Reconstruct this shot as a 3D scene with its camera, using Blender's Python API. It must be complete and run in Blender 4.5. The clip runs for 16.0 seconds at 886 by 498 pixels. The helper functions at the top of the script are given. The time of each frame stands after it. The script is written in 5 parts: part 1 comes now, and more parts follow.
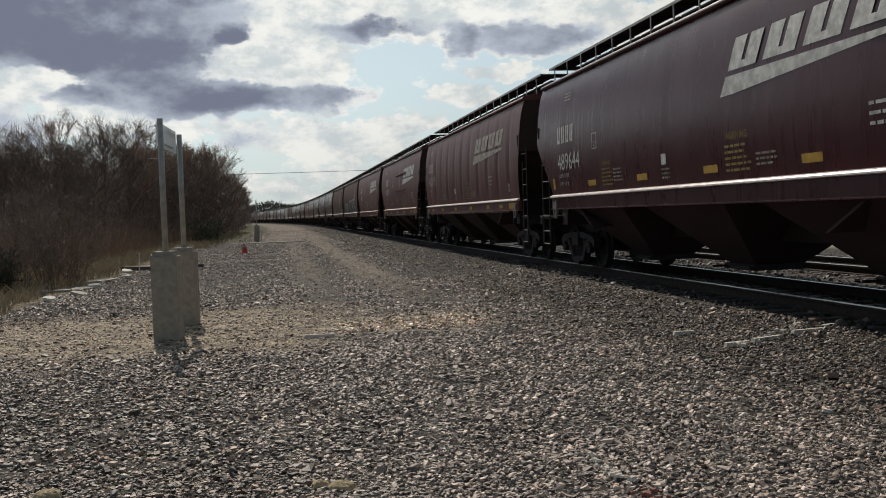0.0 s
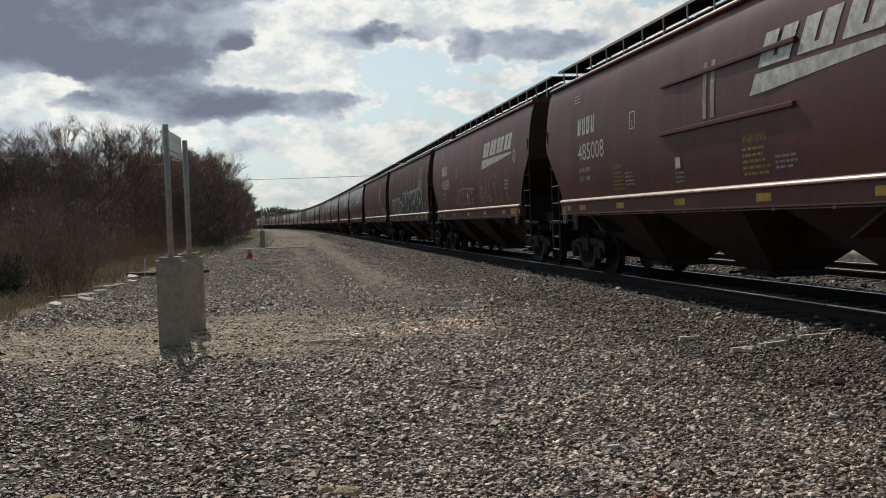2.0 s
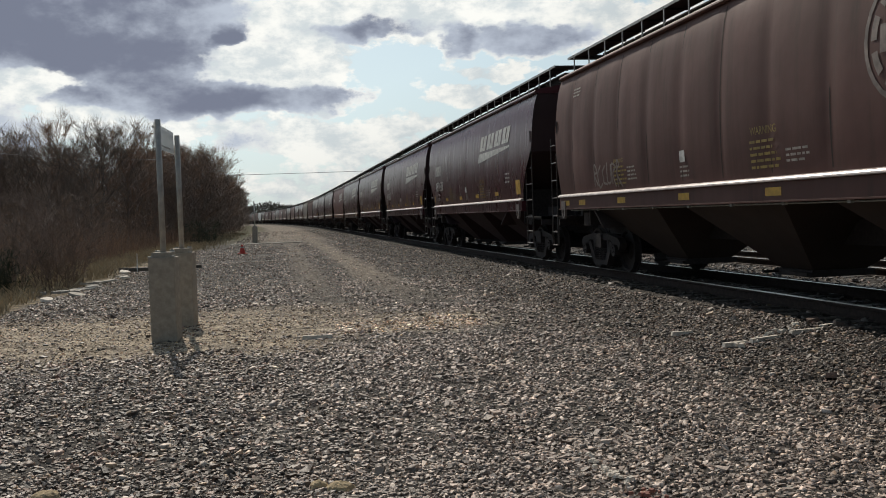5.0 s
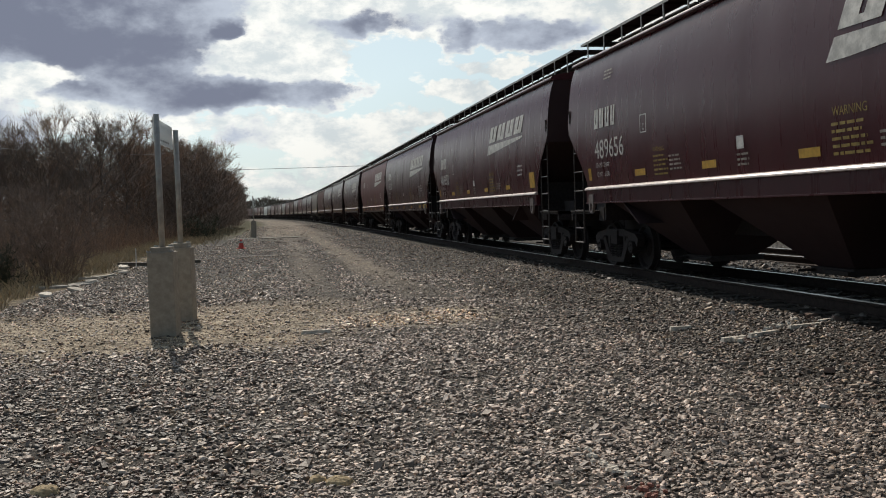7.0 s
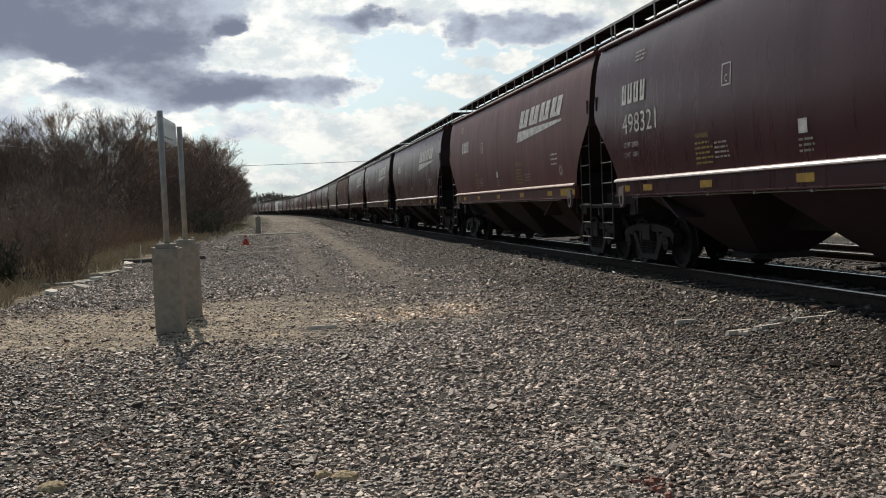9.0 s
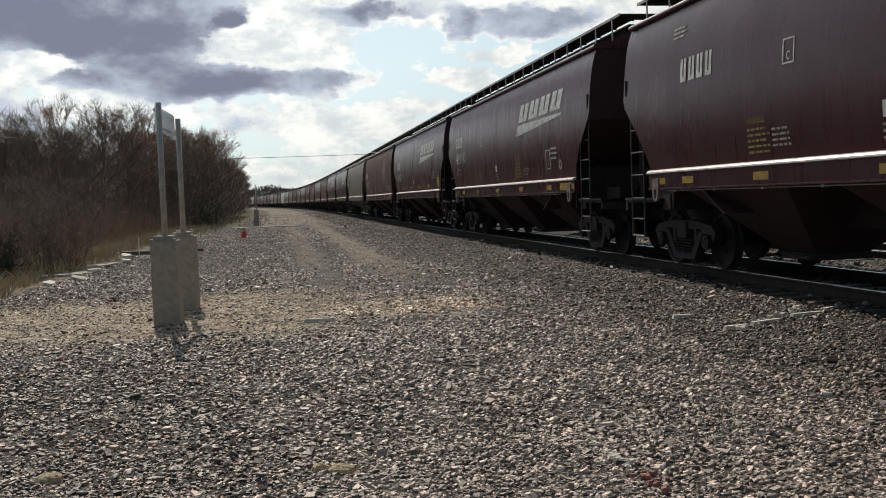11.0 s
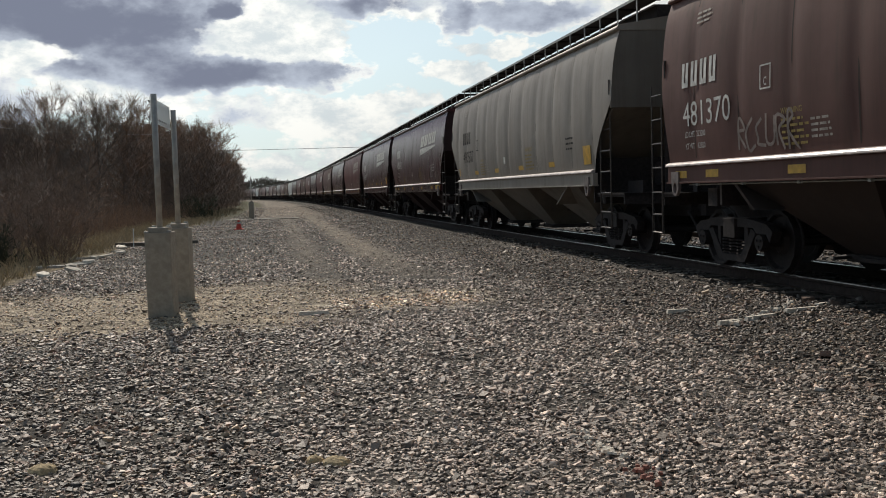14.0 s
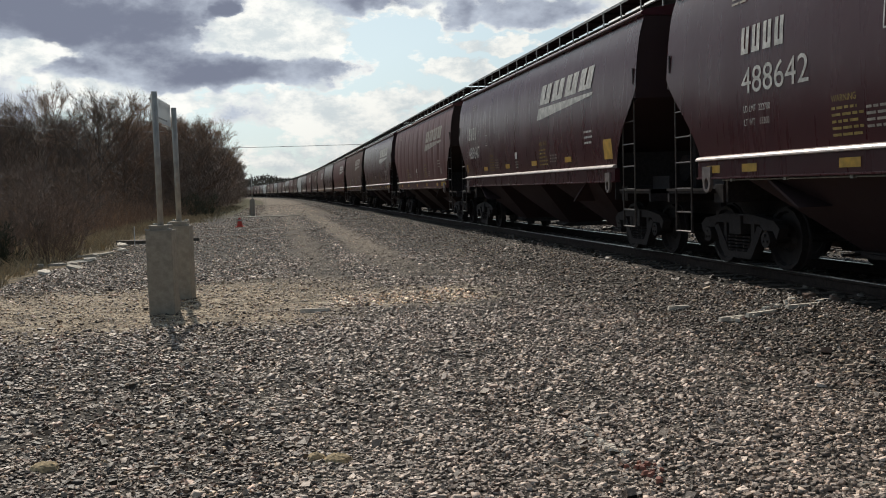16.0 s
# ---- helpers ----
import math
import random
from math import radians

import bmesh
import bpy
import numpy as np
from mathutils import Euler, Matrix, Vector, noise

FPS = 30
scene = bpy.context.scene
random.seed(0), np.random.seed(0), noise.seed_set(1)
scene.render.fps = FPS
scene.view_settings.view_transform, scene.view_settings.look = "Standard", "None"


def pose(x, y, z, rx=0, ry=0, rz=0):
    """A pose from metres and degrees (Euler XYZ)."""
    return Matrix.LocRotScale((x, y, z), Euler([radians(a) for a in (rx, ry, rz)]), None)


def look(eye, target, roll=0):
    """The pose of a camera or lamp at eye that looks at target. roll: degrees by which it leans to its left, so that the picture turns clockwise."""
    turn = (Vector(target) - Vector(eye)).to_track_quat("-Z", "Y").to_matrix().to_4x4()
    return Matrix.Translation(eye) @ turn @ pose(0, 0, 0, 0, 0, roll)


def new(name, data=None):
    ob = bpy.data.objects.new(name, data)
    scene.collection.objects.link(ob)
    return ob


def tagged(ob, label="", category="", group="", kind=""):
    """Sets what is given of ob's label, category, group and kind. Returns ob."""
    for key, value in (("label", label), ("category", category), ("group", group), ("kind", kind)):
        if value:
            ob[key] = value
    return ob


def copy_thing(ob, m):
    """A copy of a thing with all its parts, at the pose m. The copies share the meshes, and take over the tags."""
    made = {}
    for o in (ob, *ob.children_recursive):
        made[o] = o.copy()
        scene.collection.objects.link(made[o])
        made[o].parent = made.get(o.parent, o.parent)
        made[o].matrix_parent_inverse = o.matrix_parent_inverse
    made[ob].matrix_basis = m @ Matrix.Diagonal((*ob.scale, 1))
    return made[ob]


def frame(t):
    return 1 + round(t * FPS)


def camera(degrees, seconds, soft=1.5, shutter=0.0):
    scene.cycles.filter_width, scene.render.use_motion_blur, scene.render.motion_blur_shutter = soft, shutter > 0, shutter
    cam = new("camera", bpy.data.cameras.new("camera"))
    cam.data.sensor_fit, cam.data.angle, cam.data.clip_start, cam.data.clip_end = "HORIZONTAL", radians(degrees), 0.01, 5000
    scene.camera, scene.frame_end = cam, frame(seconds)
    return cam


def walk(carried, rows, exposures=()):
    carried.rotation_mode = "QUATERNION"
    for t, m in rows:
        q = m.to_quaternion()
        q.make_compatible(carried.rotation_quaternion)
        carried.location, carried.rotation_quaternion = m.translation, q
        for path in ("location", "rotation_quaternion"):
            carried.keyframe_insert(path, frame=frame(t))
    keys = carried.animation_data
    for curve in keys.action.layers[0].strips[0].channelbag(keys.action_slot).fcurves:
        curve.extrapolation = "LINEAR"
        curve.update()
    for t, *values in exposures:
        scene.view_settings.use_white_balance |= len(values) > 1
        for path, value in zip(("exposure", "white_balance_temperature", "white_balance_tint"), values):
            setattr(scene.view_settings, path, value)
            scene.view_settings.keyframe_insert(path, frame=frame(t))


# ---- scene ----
# ---- camera ----
LENS = 50.11
EYE_Z = 1.65          # eye over the gravel
RAIL_Z = 0.318        # rail head over the gravel
cam = camera(LENS, 16.0, soft=1.0)

# seconds, turn to the left, tilt up, lean (degrees), about one standpoint
TURNS = [(0, 0.000, -2.144, 1.922),
         (0.5, 0.056, -2.086, 1.998),
         (1, 0.137, -1.952, 2.045),
         (1.5, 0.278, -1.811, 2.055),
         (2, 0.300, -1.808, 1.993),
         (2.5, 0.090, -2.182, 1.927),
         (3, -0.029, -2.353, 1.873),
         (3.5, -0.020, -2.328, 1.937),
         (4, -0.020, -2.098, 1.980),
         (6.5, -0.260, -2.264, 1.983),
         (7, -0.176, -2.422, 1.978),
         (7.5, -0.255, -2.577, 2.169),
         (8, -0.284, -2.810, 2.211),
         (8.5, -0.105, -2.876, 2.159),
         (9, 0.099, -2.724, 2.331),
         (11.5, -0.070, -3.173, 1.920),
         (12, -0.153, -3.246, 1.884),
         (12.5, -0.108, -3.600, 1.960),
         (13, -0.128, -3.836, 1.924),
         (13.5, -0.198, -3.663, 1.850),
         (14, -0.279, -3.521, 1.660),
         (14.5, -0.281, -3.598, 1.572),
         (15, -0.325, -3.553, 1.557),
         (15.5, -0.284, -3.596, 1.729),
         (16, -0.216, -3.698, 1.795)]


def cam_pose(turn, tilt, lean):
    return Matrix.Translation((0, 0, EYE_Z)) @ pose(0, 0, 0, 0, 0, turn) @ pose(0, 0, 0, 90 + tilt) @ pose(0, 0, 0, 0, 0, -lean)


walk(cam, [(t, cam_pose(a, b, c)) for t, a, b, c in TURNS], exposures=[(0.0, -0.10), (2.0, -0.07), (4.2, 0.0), (6.5, 0.07), (9.2, 0.14), (11.5, 0.16), (13.4, 0.15), (14.2, 0.10), (15.0, -0.05), (15.6, 0.06), (16.0, 0.08)])

# ---- the railway's line: heading (degrees left of +y) along its length ----
KNOT_S = [-500, -40, 0, 40, 80, 130, 190, 260, 340, 440, 900]
KNOT_H = [11.0, 11.0, 10.34, 9.69, 9.75, 10.01, 10.98, 12.55, 14.17, 15.63, 21.5]
LINE_S = np.arange(-500.0, 901.0, 1.0)
LINE_H = np.radians(np.interp(LINE_S, KNOT_S, KNOT_H))
_x = np.concatenate([[0], np.cumsum(-np.sin(LINE_H[:-1]))])
_y = np.concatenate([[0], np.cumsum(np.cos(LINE_H[:-1]))])
LINE_X, LINE_Y = _x - _x[500] + 8.168, _y - _y[500]


def on_line(s, off=0.0, z=0.0):
    """A place s metres along the track, off metres to the side where the camera stands."""
    h = np.interp(s, LINE_S, LINE_H)
    return (float(np.interp(s, LINE_S, LINE_X) - off * math.cos(h)), float(np.interp(s, LINE_S, LINE_Y) - off * math.sin(h)), z)


def line_pose(s, off=0.0, z=0.0):
    """x along the track away from the camera, y to the camera's side."""
    h = float(np.interp(s, LINE_S, LINE_H))
    return Matrix.Translation(on_line(s, off, z)) @ Matrix.Rotation(math.pi / 2 + h, 4, "Z")


# ---- sun and sky ----
SUN_AZ, SUN_EL = -18.0, 40.0       # degrees right of +y, degrees up
sun_way = Vector((math.sin(radians(SUN_AZ)) * math.cos(radians(SUN_EL)), math.cos(radians(SUN_AZ)) * math.cos(radians(SUN_EL)), math.sin(radians(SUN_EL))))
sun = new("sun", bpy.data.lights.new("sun", "SUN"))
sun.data.energy, sun.data.angle, sun.data.color = 3.2, radians(0.6), (1.0, 0.91, 0.79)
sun.matrix_world = look((0, 0, 60), Vector((0, 0, 60)) - sun_way)


class Nodes:
    """Short hand for wiring node trees."""

    def __init__(self, tree):
        self.tree = tree
        tree.nodes.clear()

    def node(self, kind, **inputs):
        n = self.tree.nodes.new(kind)
        for k, val in inputs.items():
            self.put(n.inputs[int(k[1:]) if k[0] == "i" and k[1:].isdigit() else k.replace("_", " ")], val)
        return n

    def put(self, socket, val):
        if isinstance(val, bpy.types.NodeSocket):
            self.tree.links.new(val, socket)
        elif isinstance(val, bpy.types.Node):
            self.tree.links.new(val.outputs[0], socket)
        else:
            socket.default_value = val

    def math(self, op, a, b=0.0, clamp=False):
        n = self.node("ShaderNodeMath", i0=a, i1=b)
        n.operation, n.use_clamp = op, clamp
        return n.outputs[0]

    def mix(self, fac, a, b, blend="MIX"):
        n = self.tree.nodes.new("ShaderNodeMix")
        n.data_type, n.blend_type = "RGBA", blend
        self.put(n.inputs[0], fac)
        for sock, val in ((n.inputs[6], a), (n.inputs[7], b)):
            self.put(sock, (*val, 1.0) if isinstance(val, tuple) and len(val) == 3 else val)
        return n.outputs[2]

    def step(self, val, lo, hi, a=0.0, b=1.0):
        n = self.node("ShaderNodeMapRange", Value=val)
        n.interpolation_type = "SMOOTHSTEP"
        n.inputs[1].default_value, n.inputs[2].default_value, n.inputs[3].default_value, n.inputs[4].default_value = lo, hi, a, b
        return n.outputs[0]

    def noise(self, vector, scale, detail=3.0, rough=0.55, distortion=0.0):
        return self.node("ShaderNodeTexNoise", Vector=vector, Scale=scale, Detail=detail, Roughness=rough, Distortion=distortion)


def make_sky():
    world = bpy.data.worlds.new("sky")
    scene.world = world
    world.use_nodes = True
    w = Nodes(world.node_tree)
    way = w.node("ShaderNodeTexCoord").outputs["Generated"]
    sep = w.node("ShaderNodeSeparateXYZ", Vector=way)
    sky = w.tree.nodes.new("ShaderNodeTexSky")
    sky.sky_type, sky.sun_disc = "NISHITA", False
    sky.sun_elevation, sky.sun_rotation = radians(SUN_EL), radians(SUN_AZ)
    sky.air_density, sky.dust_density, sky.ozone_density = 1.0, 1.2, 1.0
    # azimuth and height in degrees, bent by noise so that cloud edges billow
    az = w.math("MULTIPLY", w.math("ARCTAN2", sep.outputs[0], sep.outputs[1]), 57.296)
    el = w.math("MULTIPLY", w.math("ARCSINE", sep.outputs[2]), 57.296)
    flat = w.node("ShaderNodeCombineXYZ", X=az, Y=w.math("MULTIPLY", el, 1.6)).outputs[0]
    bend = w.node("ShaderNodeSeparateColor", Color=w.noise(flat, 0.32, 4.0, 0.55).outputs["Color"])
    azb = w.math("ADD", az, w.math("MULTIPLY", w.math("SUBTRACT", bend.outputs[0], 0.5), 4.2))
    elb = w.math("ADD", el, w.math("MULTIPLY", w.math("SUBTRACT", bend.outputs[1], 0.5), 2.0))
    rough = w.math("SUBTRACT", w.noise(flat, 0.55, 9.0, 0.66).outputs[0], 0.5)
    soft = w.math("SUBTRACT", w.noise(flat, 0.30, 5.0, 0.5).outputs[0], 0.5)
    streak = w.math("SUBTRACT", w.noise(w.node("ShaderNodeCombineXYZ", X=w.math("MULTIPLY", az, 0.35), Y=w.math("MULTIPLY", el, 1.5)).outputs[0], 0.6, 7.0, 0.6, 0.3).outputs[0], 0.5)
    swell = w.node("ShaderNodeVectorMath", i0=flat, i1=w.noise(flat, 0.9, 3.0, 0.5).outputs["Color"])
    puff = w.node("ShaderNodeTexVoronoi", Vector=swell.outputs[0], Scale=0.75)
    puff.feature = "SMOOTH_F1"
    puffy = w.math("SUBTRACT", 0.45, puff.outputs["Distance"])

    def heap(banks):
        """Sum of soft mounds: azimuth, height, half width, half height, weight."""
        total = None
        for a, e, wa, we, amount in banks:
            dx = w.math("DIVIDE", w.math("SUBTRACT", azb, a), wa)
            dy = w.math("DIVIDE", w.math("SUBTRACT", elb, e), we)
            r2 = w.math("ADD", w.math("MULTIPLY", dx, dx), w.math("MULTIPLY", dy, dy))
            one = w.math("MULTIPLY", w.step(r2, 0.0, 1.9, 1.0, 0.0), amount)
            total = one if total is None else w.math("ADD", total, one)
        return total

    dark = heap([(-20.5, 11.0, 9.6, 2.9, 1.50), (-26.0, 11.6, 6.0, 2.2, 0.80), (-17.6, 9.4, 4.2, 1.2, 0.70), (-14.0, 13.4, 4.6, 0.9, 0.8), (-12.6, 10.6, 0.8, 0.6, 0.95), (-9.3, 10.0, 0.8, 0.8, 0.5),
                 (-15.4, 7.2, 5.2, 1.15, 1.25), (-9.0, 7.3, 4.8, 1.0, 1.10), (-21.0, 7.3, 2.0, 0.55, 0.80), (-25.5, 5.4, 3.6, 1.6, 0.70), (-11.2, 4.7, 2.8, 0.8, 0.50),
                 (-6.2, 10.8, 2.7, 0.55, 1.05), (-2.6, 11.3, 2.9, 0.70, 1.15), (1.4, 10.4, 1.4, 1.0, 1.0), (6.0, 10.2, 3.6, 1.05, 1.15),
                 (-44.0, 12.0, 12.0, 5.0, 1.0), (34.0, 14.0, 14.0, 4.0, 0.8), (-10.0, 30.0, 20.0, 5.0, 0.9)])
    white = heap([(-10.2, 9.6, 4.4, 2.0, 1.5), (-23.5, 8.2, 4.0, 0.7, 1.2), (-7.2, 8.0, 2.2, 1.2, 0.8), (-21.0, 7.6, 5.2, 1.5, 0.8), (-17.5, 5.6, 5.5, 1.2, 0.8), (-5.0, 11.9, 5.5, 1.3, 0.9), (3.8, 11.3, 7.5, 1.7, 0.95),
                  (2.0, 6.9, 2.3, 0.6, 0.85), (3.6, 8.4, 2.6, 0.55, 0.80), (-1.4, 5.6, 2.2, 0.9, 0.85), (-5.6, 4.6, 4.0, 1.3, 0.75), (-9.0, 5.2, 3.0, 1.2, 0.6), (-6.0, 2.2, 8.0, 1.2, 0.55), (14.0, 10.5, 4.0, 2.0, 0.6)])
    edge = w.math("ADD", w.math("MULTIPLY", rough, 2.1), w.math("MULTIPLY", puffy, 0.55))
    body = w.math("ADD", w.math("MAXIMUM", w.math("MULTIPLY", dark, 1.25), white), w.math("ADD", edge, w.math("MULTIPLY", streak, 0.8)))
    cover = w.step(body, 0.22, 0.62)
    thick = w.step(w.math("SUBTRACT", w.math("ADD", dark, w.math("MULTIPLY", edge, 0.85)), w.math("MULTIPLY", w.math("MAXIMUM", w.math("SUBTRACT", white, 0.6), 0.0), 0.55)), 0.28, 0.84)
    # towards the sun the thin cloud glows
    toward = w.node("ShaderNodeVectorMath", i0=way)
    toward.operation = "DOT_PRODUCT"
    toward.inputs[1].default_value = sun_way
    near = w.math("POWER", w.math("MAXIMUM", toward.outputs["Value"], 0.0), 3.5)
    white = w.math("ADD", 0.30, w.math("MULTIPLY", w.math("MINIMUM", near, 0.50), 1.60))
    bright = w.node("ShaderNodeCombineColor", Red=w.math("MULTIPLY", white, 1.0), Green=w.math("MULTIPLY", white, 1.0), Blue=w.math("MULTIPLY", white, 0.95)).outputs[0]
    shade = w.math("ADD", dark, w.math("ADD", w.math("MULTIPLY", soft, 2.6), w.math("MULTIPLY", rough, 1.4)))
    mottled = w.mix(w.step(shade, 0.40, 2.0), (0.57, 0.63, 0.73), (0.215, 0.240, 0.320))
    cream = w.mix(w.step(w.math("ADD", rough, soft), -0.20, 0.16), w.mix(1.0, bright, (0.66, 0.72, 0.78), "MULTIPLY"), bright)
    cloud = w.mix(thick, cream, mottled)
    base = w.mix(1.0, sky.outputs[0], (0.088, 0.092, 0.090), "MULTIPLY")
    pale = w.mix(1.0, bright, (0.68, 0.83, 0.94), "MULTIPLY")
    haze = w.mix(w.step(el, -1.0, 18.0, 0.80, 0.45), base, pale)
    out = w.mix(cover, haze, cloud)
    back = w.node("ShaderNodeBackground", Color=out, Strength=0.88)
    w.node("ShaderNodeOutputWorld", Surface=back)


make_sky()


# ---- materials ----
def material(name):
    m = bpy.data.materials.new(name)
    m.use_nodes = True
    return m, Nodes(m.node_tree)


def finish(w, color, rough, metal=0.0, height=None, depth=0.01, spec=0.5):
    b = w.node("ShaderNodeBsdfPrincipled", Base_Color=(*color, 1.0) if isinstance(color, tuple) and len(color) == 3 else color, Roughness=rough, Metallic=metal)
    b.inputs["Specular IOR Level"].default_value = spec
    if height is not None:
        w.put(b.inputs["Normal"], w.node("ShaderNodeBump", Height=height, Distance=depth, Strength=0.9).outputs[0])
    w.node("ShaderNodeOutputMaterial", Surface=b.outputs[0])


def sheet(name, color):
    """Thin white plastic that lets some light through."""
    m, w = material(name)
    co = w.node("ShaderNodeTexCoord").outputs["Object"]
    tone = w.mix(w.math("MULTIPLY", w.noise(co, 6.0, 4.0, 0.6).outputs[0], 0.2), color, tuple(c * 0.8 for c in color))
    b = w.node("ShaderNodeBsdfPrincipled", Base_Color=tone, Roughness=0.4)
    mixed = w.node("ShaderNodeMixShader", i0=0.5, i1=b.outputs[0], i2=w.node("ShaderNodeBsdfTranslucent", Color=tone).outputs[0])
    w.node("ShaderNodeOutputMaterial", Surface=mixed.outputs[0])
    return m


def paint(name, color, dirt=(0.05, 0.04, 0.035), rough=0.42, wear=0.5, spec=0.5, streak=1.0):
    """Weathered paint with rain streaks and road dirt."""
    m, w = material(name)
    co = w.node("ShaderNodeTexCoord").outputs["Object"]
    tall = w.node("ShaderNodeMapping", Vector=co)
    tall.inputs["Scale"].default_value = (3.2, 3.2, 0.22)
    streaks = w.noise(tall.outputs[0], 1.6, 5.0, 0.65)
    patch = w.noise(co, 0.55, 4.0, 0.6)
    grain = w.noise(co, 26.0, 4.0, 0.6)
    one = w.node("ShaderNodeObjectInfo").outputs["Random"]
    base = w.mix(w.math("MULTIPLY", one, 0.45), color, tuple(c * 0.66 + 0.006 for c in color))
    base = w.mix(w.math("MULTIPLY", w.step(streaks.outputs[0], 0.45, 0.75), 0.55 * wear * streak), base, dirt)
    base = w.mix(w.math("MULTIPLY", w.step(patch.outputs[0], 0.4, 0.72), 0.40 * wear), base, tuple(min(1, c * 1.7 + 0.02) for c in color))
    base = w.mix(w.math("MULTIPLY", grain.outputs[0], 0.12), base, dirt)
    r = w.math("ADD", rough, w.math("MULTIPLY", w.math("SUBTRACT", streaks.outputs[0], 0.4), 0.22))
    h = w.math("ADD", w.math("MULTIPLY", patch.outputs[0], 1.0), w.math("MULTIPLY", grain.outputs[0], 0.02))
    finish(w, base, r, 0.0, h, 0.016, spec)
    return m


def plain(name, color, rough=0.6, metal=0.0, vary=0.3, scale=18.0, bump=0.004, spec=0.5):
    m, w = material(name)
    co = w.node("ShaderNodeTexCoord").outputs["Object"]
    a, b = w.noise(co, scale, 5.0, 0.62), w.noise(co, scale * 0.12, 3.0, 0.5)
    base = w.mix(w.step(a.outputs[0], 0.3, 0.75), tuple(c * (1 - vary) for c in color), tuple(min(1, c * (1 + vary)) for c in color))
    base = w.mix(w.math("MULTIPLY", b.outputs[0], vary), base, tuple(c * 0.55 for c in color))
    finish(w, base, w.math("ADD", rough - 0.08, w.math("MULTIPLY", a.outputs[0], 0.16)), metal, a.outputs[0], bump, spec)
    return m


PAINT = {"maroon": paint("maroon_paint", (0.064, 0.0135, 0.0190), dirt=(0.046, 0.017, 0.019), rough=0.27, wear=0.30, spec=0.32),
         "oxide": paint("oxide_paint", (0.118, 0.034, 0.031), dirt=(0.055, 0.028, 0.025), rough=0.44, wear=0.8, spec=0.33),
         "brown": paint("faded_brown_paint", (0.108, 0.050, 0.041), dirt=(0.055, 0.036, 0.030), rough=0.58, wear=1.0, spec=0.22),
         "grey": paint("grey_paint", (0.26, 0.225, 0.19), dirt=(0.13, 0.10, 0.08), rough=0.5, wear=0.8),
         "white": paint("pale_paint", (0.72, 0.72, 0.70), dirt=(0.3, 0.28, 0.25), rough=0.5, wear=0.6)}
# darkened copies of the paints: shade on hopper pockets and ends put into colour
SHADE_PAINT = {"maroon": paint("grimy_maroon", (0.044, 0.024, 0.026), dirt=(0.050, 0.038, 0.034), rough=0.75, wear=0.5, spec=0.2), "oxide": paint("grimy_oxide", (0.050, 0.030, 0.026), dirt=(0.055, 0.043, 0.036), rough=0.75, wear=0.6, spec=0.2),
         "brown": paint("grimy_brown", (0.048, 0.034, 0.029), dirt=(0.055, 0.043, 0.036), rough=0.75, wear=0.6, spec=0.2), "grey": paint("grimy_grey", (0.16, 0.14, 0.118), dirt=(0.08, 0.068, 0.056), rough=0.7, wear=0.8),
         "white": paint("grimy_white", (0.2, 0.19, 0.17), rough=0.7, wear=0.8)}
M_DARK = plain("grimy_black_steel", (0.036, 0.029, 0.029), 0.7, 0.0, 0.4, spec=0.25)
M_CAST = plain("cast_steel", (0.032, 0.026, 0.026), 0.7, 0.0, 0.4, spec=0.25)
M_LADDER = plain("worn_ladder_steel", (0.085, 0.070, 0.064), 0.38, 0.4, 0.3, 9.0)
M_WHEEL = plain("wheel_steel", (0.030, 0.025, 0.025), 0.62, 0.1, 0.3, spec=0.25)
M_GALV = plain("galvanised_steel", (0.37, 0.36, 0.335), 0.45, 0.45, 0.25, 9.0)
M_BRACKET = plain("worn_bracket_steel", (0.19, 0.155, 0.145), 0.5, 0.1, 0.35, 9.0)
# ledges far paler than the car paint: sun on them put into the colour
M_LEDGE = plain("sill_ledge", (0.56, 0.48, 0.45), 0.34, 0.1, 0.3, 6.0)
M_DULLEDGE = plain("dusty_oxide_ledge", (0.36, 0.235, 0.19), 0.45, 0.0, 0.4, 6.0)
M_WHITE = plain("white_stencil", (0.66, 0.64, 0.60), 0.6, 0.0, 0.35, 7.0, 0.001)
M_FADED = plain("faded_stencil", (0.40, 0.35, 0.30), 0.65, 0.0, 0.45, 5.0, 0.001)
M_YELLOW = plain("yellow_marking", (0.62, 0.36, 0.05), 0.45, 0.0, 0.25, 7.0, 0.001)
M_DIMYEL = plain("worn_yellow_lettering", (0.30, 0.21, 0.05), 0.6, 0.0, 0.4, 7.0, 0.001)
M_BLUE = plain("pale_blue_spray", (0.11, 0.17, 0.22), 0.6, 0.0, 0.5, 5.0, 0.001)
M_BLACKP = plain("black_spray", (0.012, 0.012, 0.014), 0.5, 0.0, 0.3, 5.0, 0.001)
M_RAIL = plain("rusty_rail", (0.045, 0.033, 0.029), 0.8, 0.0, 0.4, 14.0, spec=0.15)
M_RHEAD = plain("polished_rail_head", (0.36, 0.34, 0.32), 0.30, 1.0, 0.08, 10.0, 0.0005)
M_TIE = plain("creosoted_timber", (0.055, 0.044, 0.036), 0.8, 0.0, 0.5, 9.0, 0.012)
M_BLOCK = plain("cast_concrete", (0.37, 0.325, 0.262), 0.85, 0.0, 0.18, 14.0, 0.006)
M_POST = plain("dull_galvanised_post", (0.40, 0.38, 0.345), 0.6, 0.0, 0.2, 8.0)
M_SHEET = sheet("white_plastic_sheet", (0.86, 0.87, 0.86))
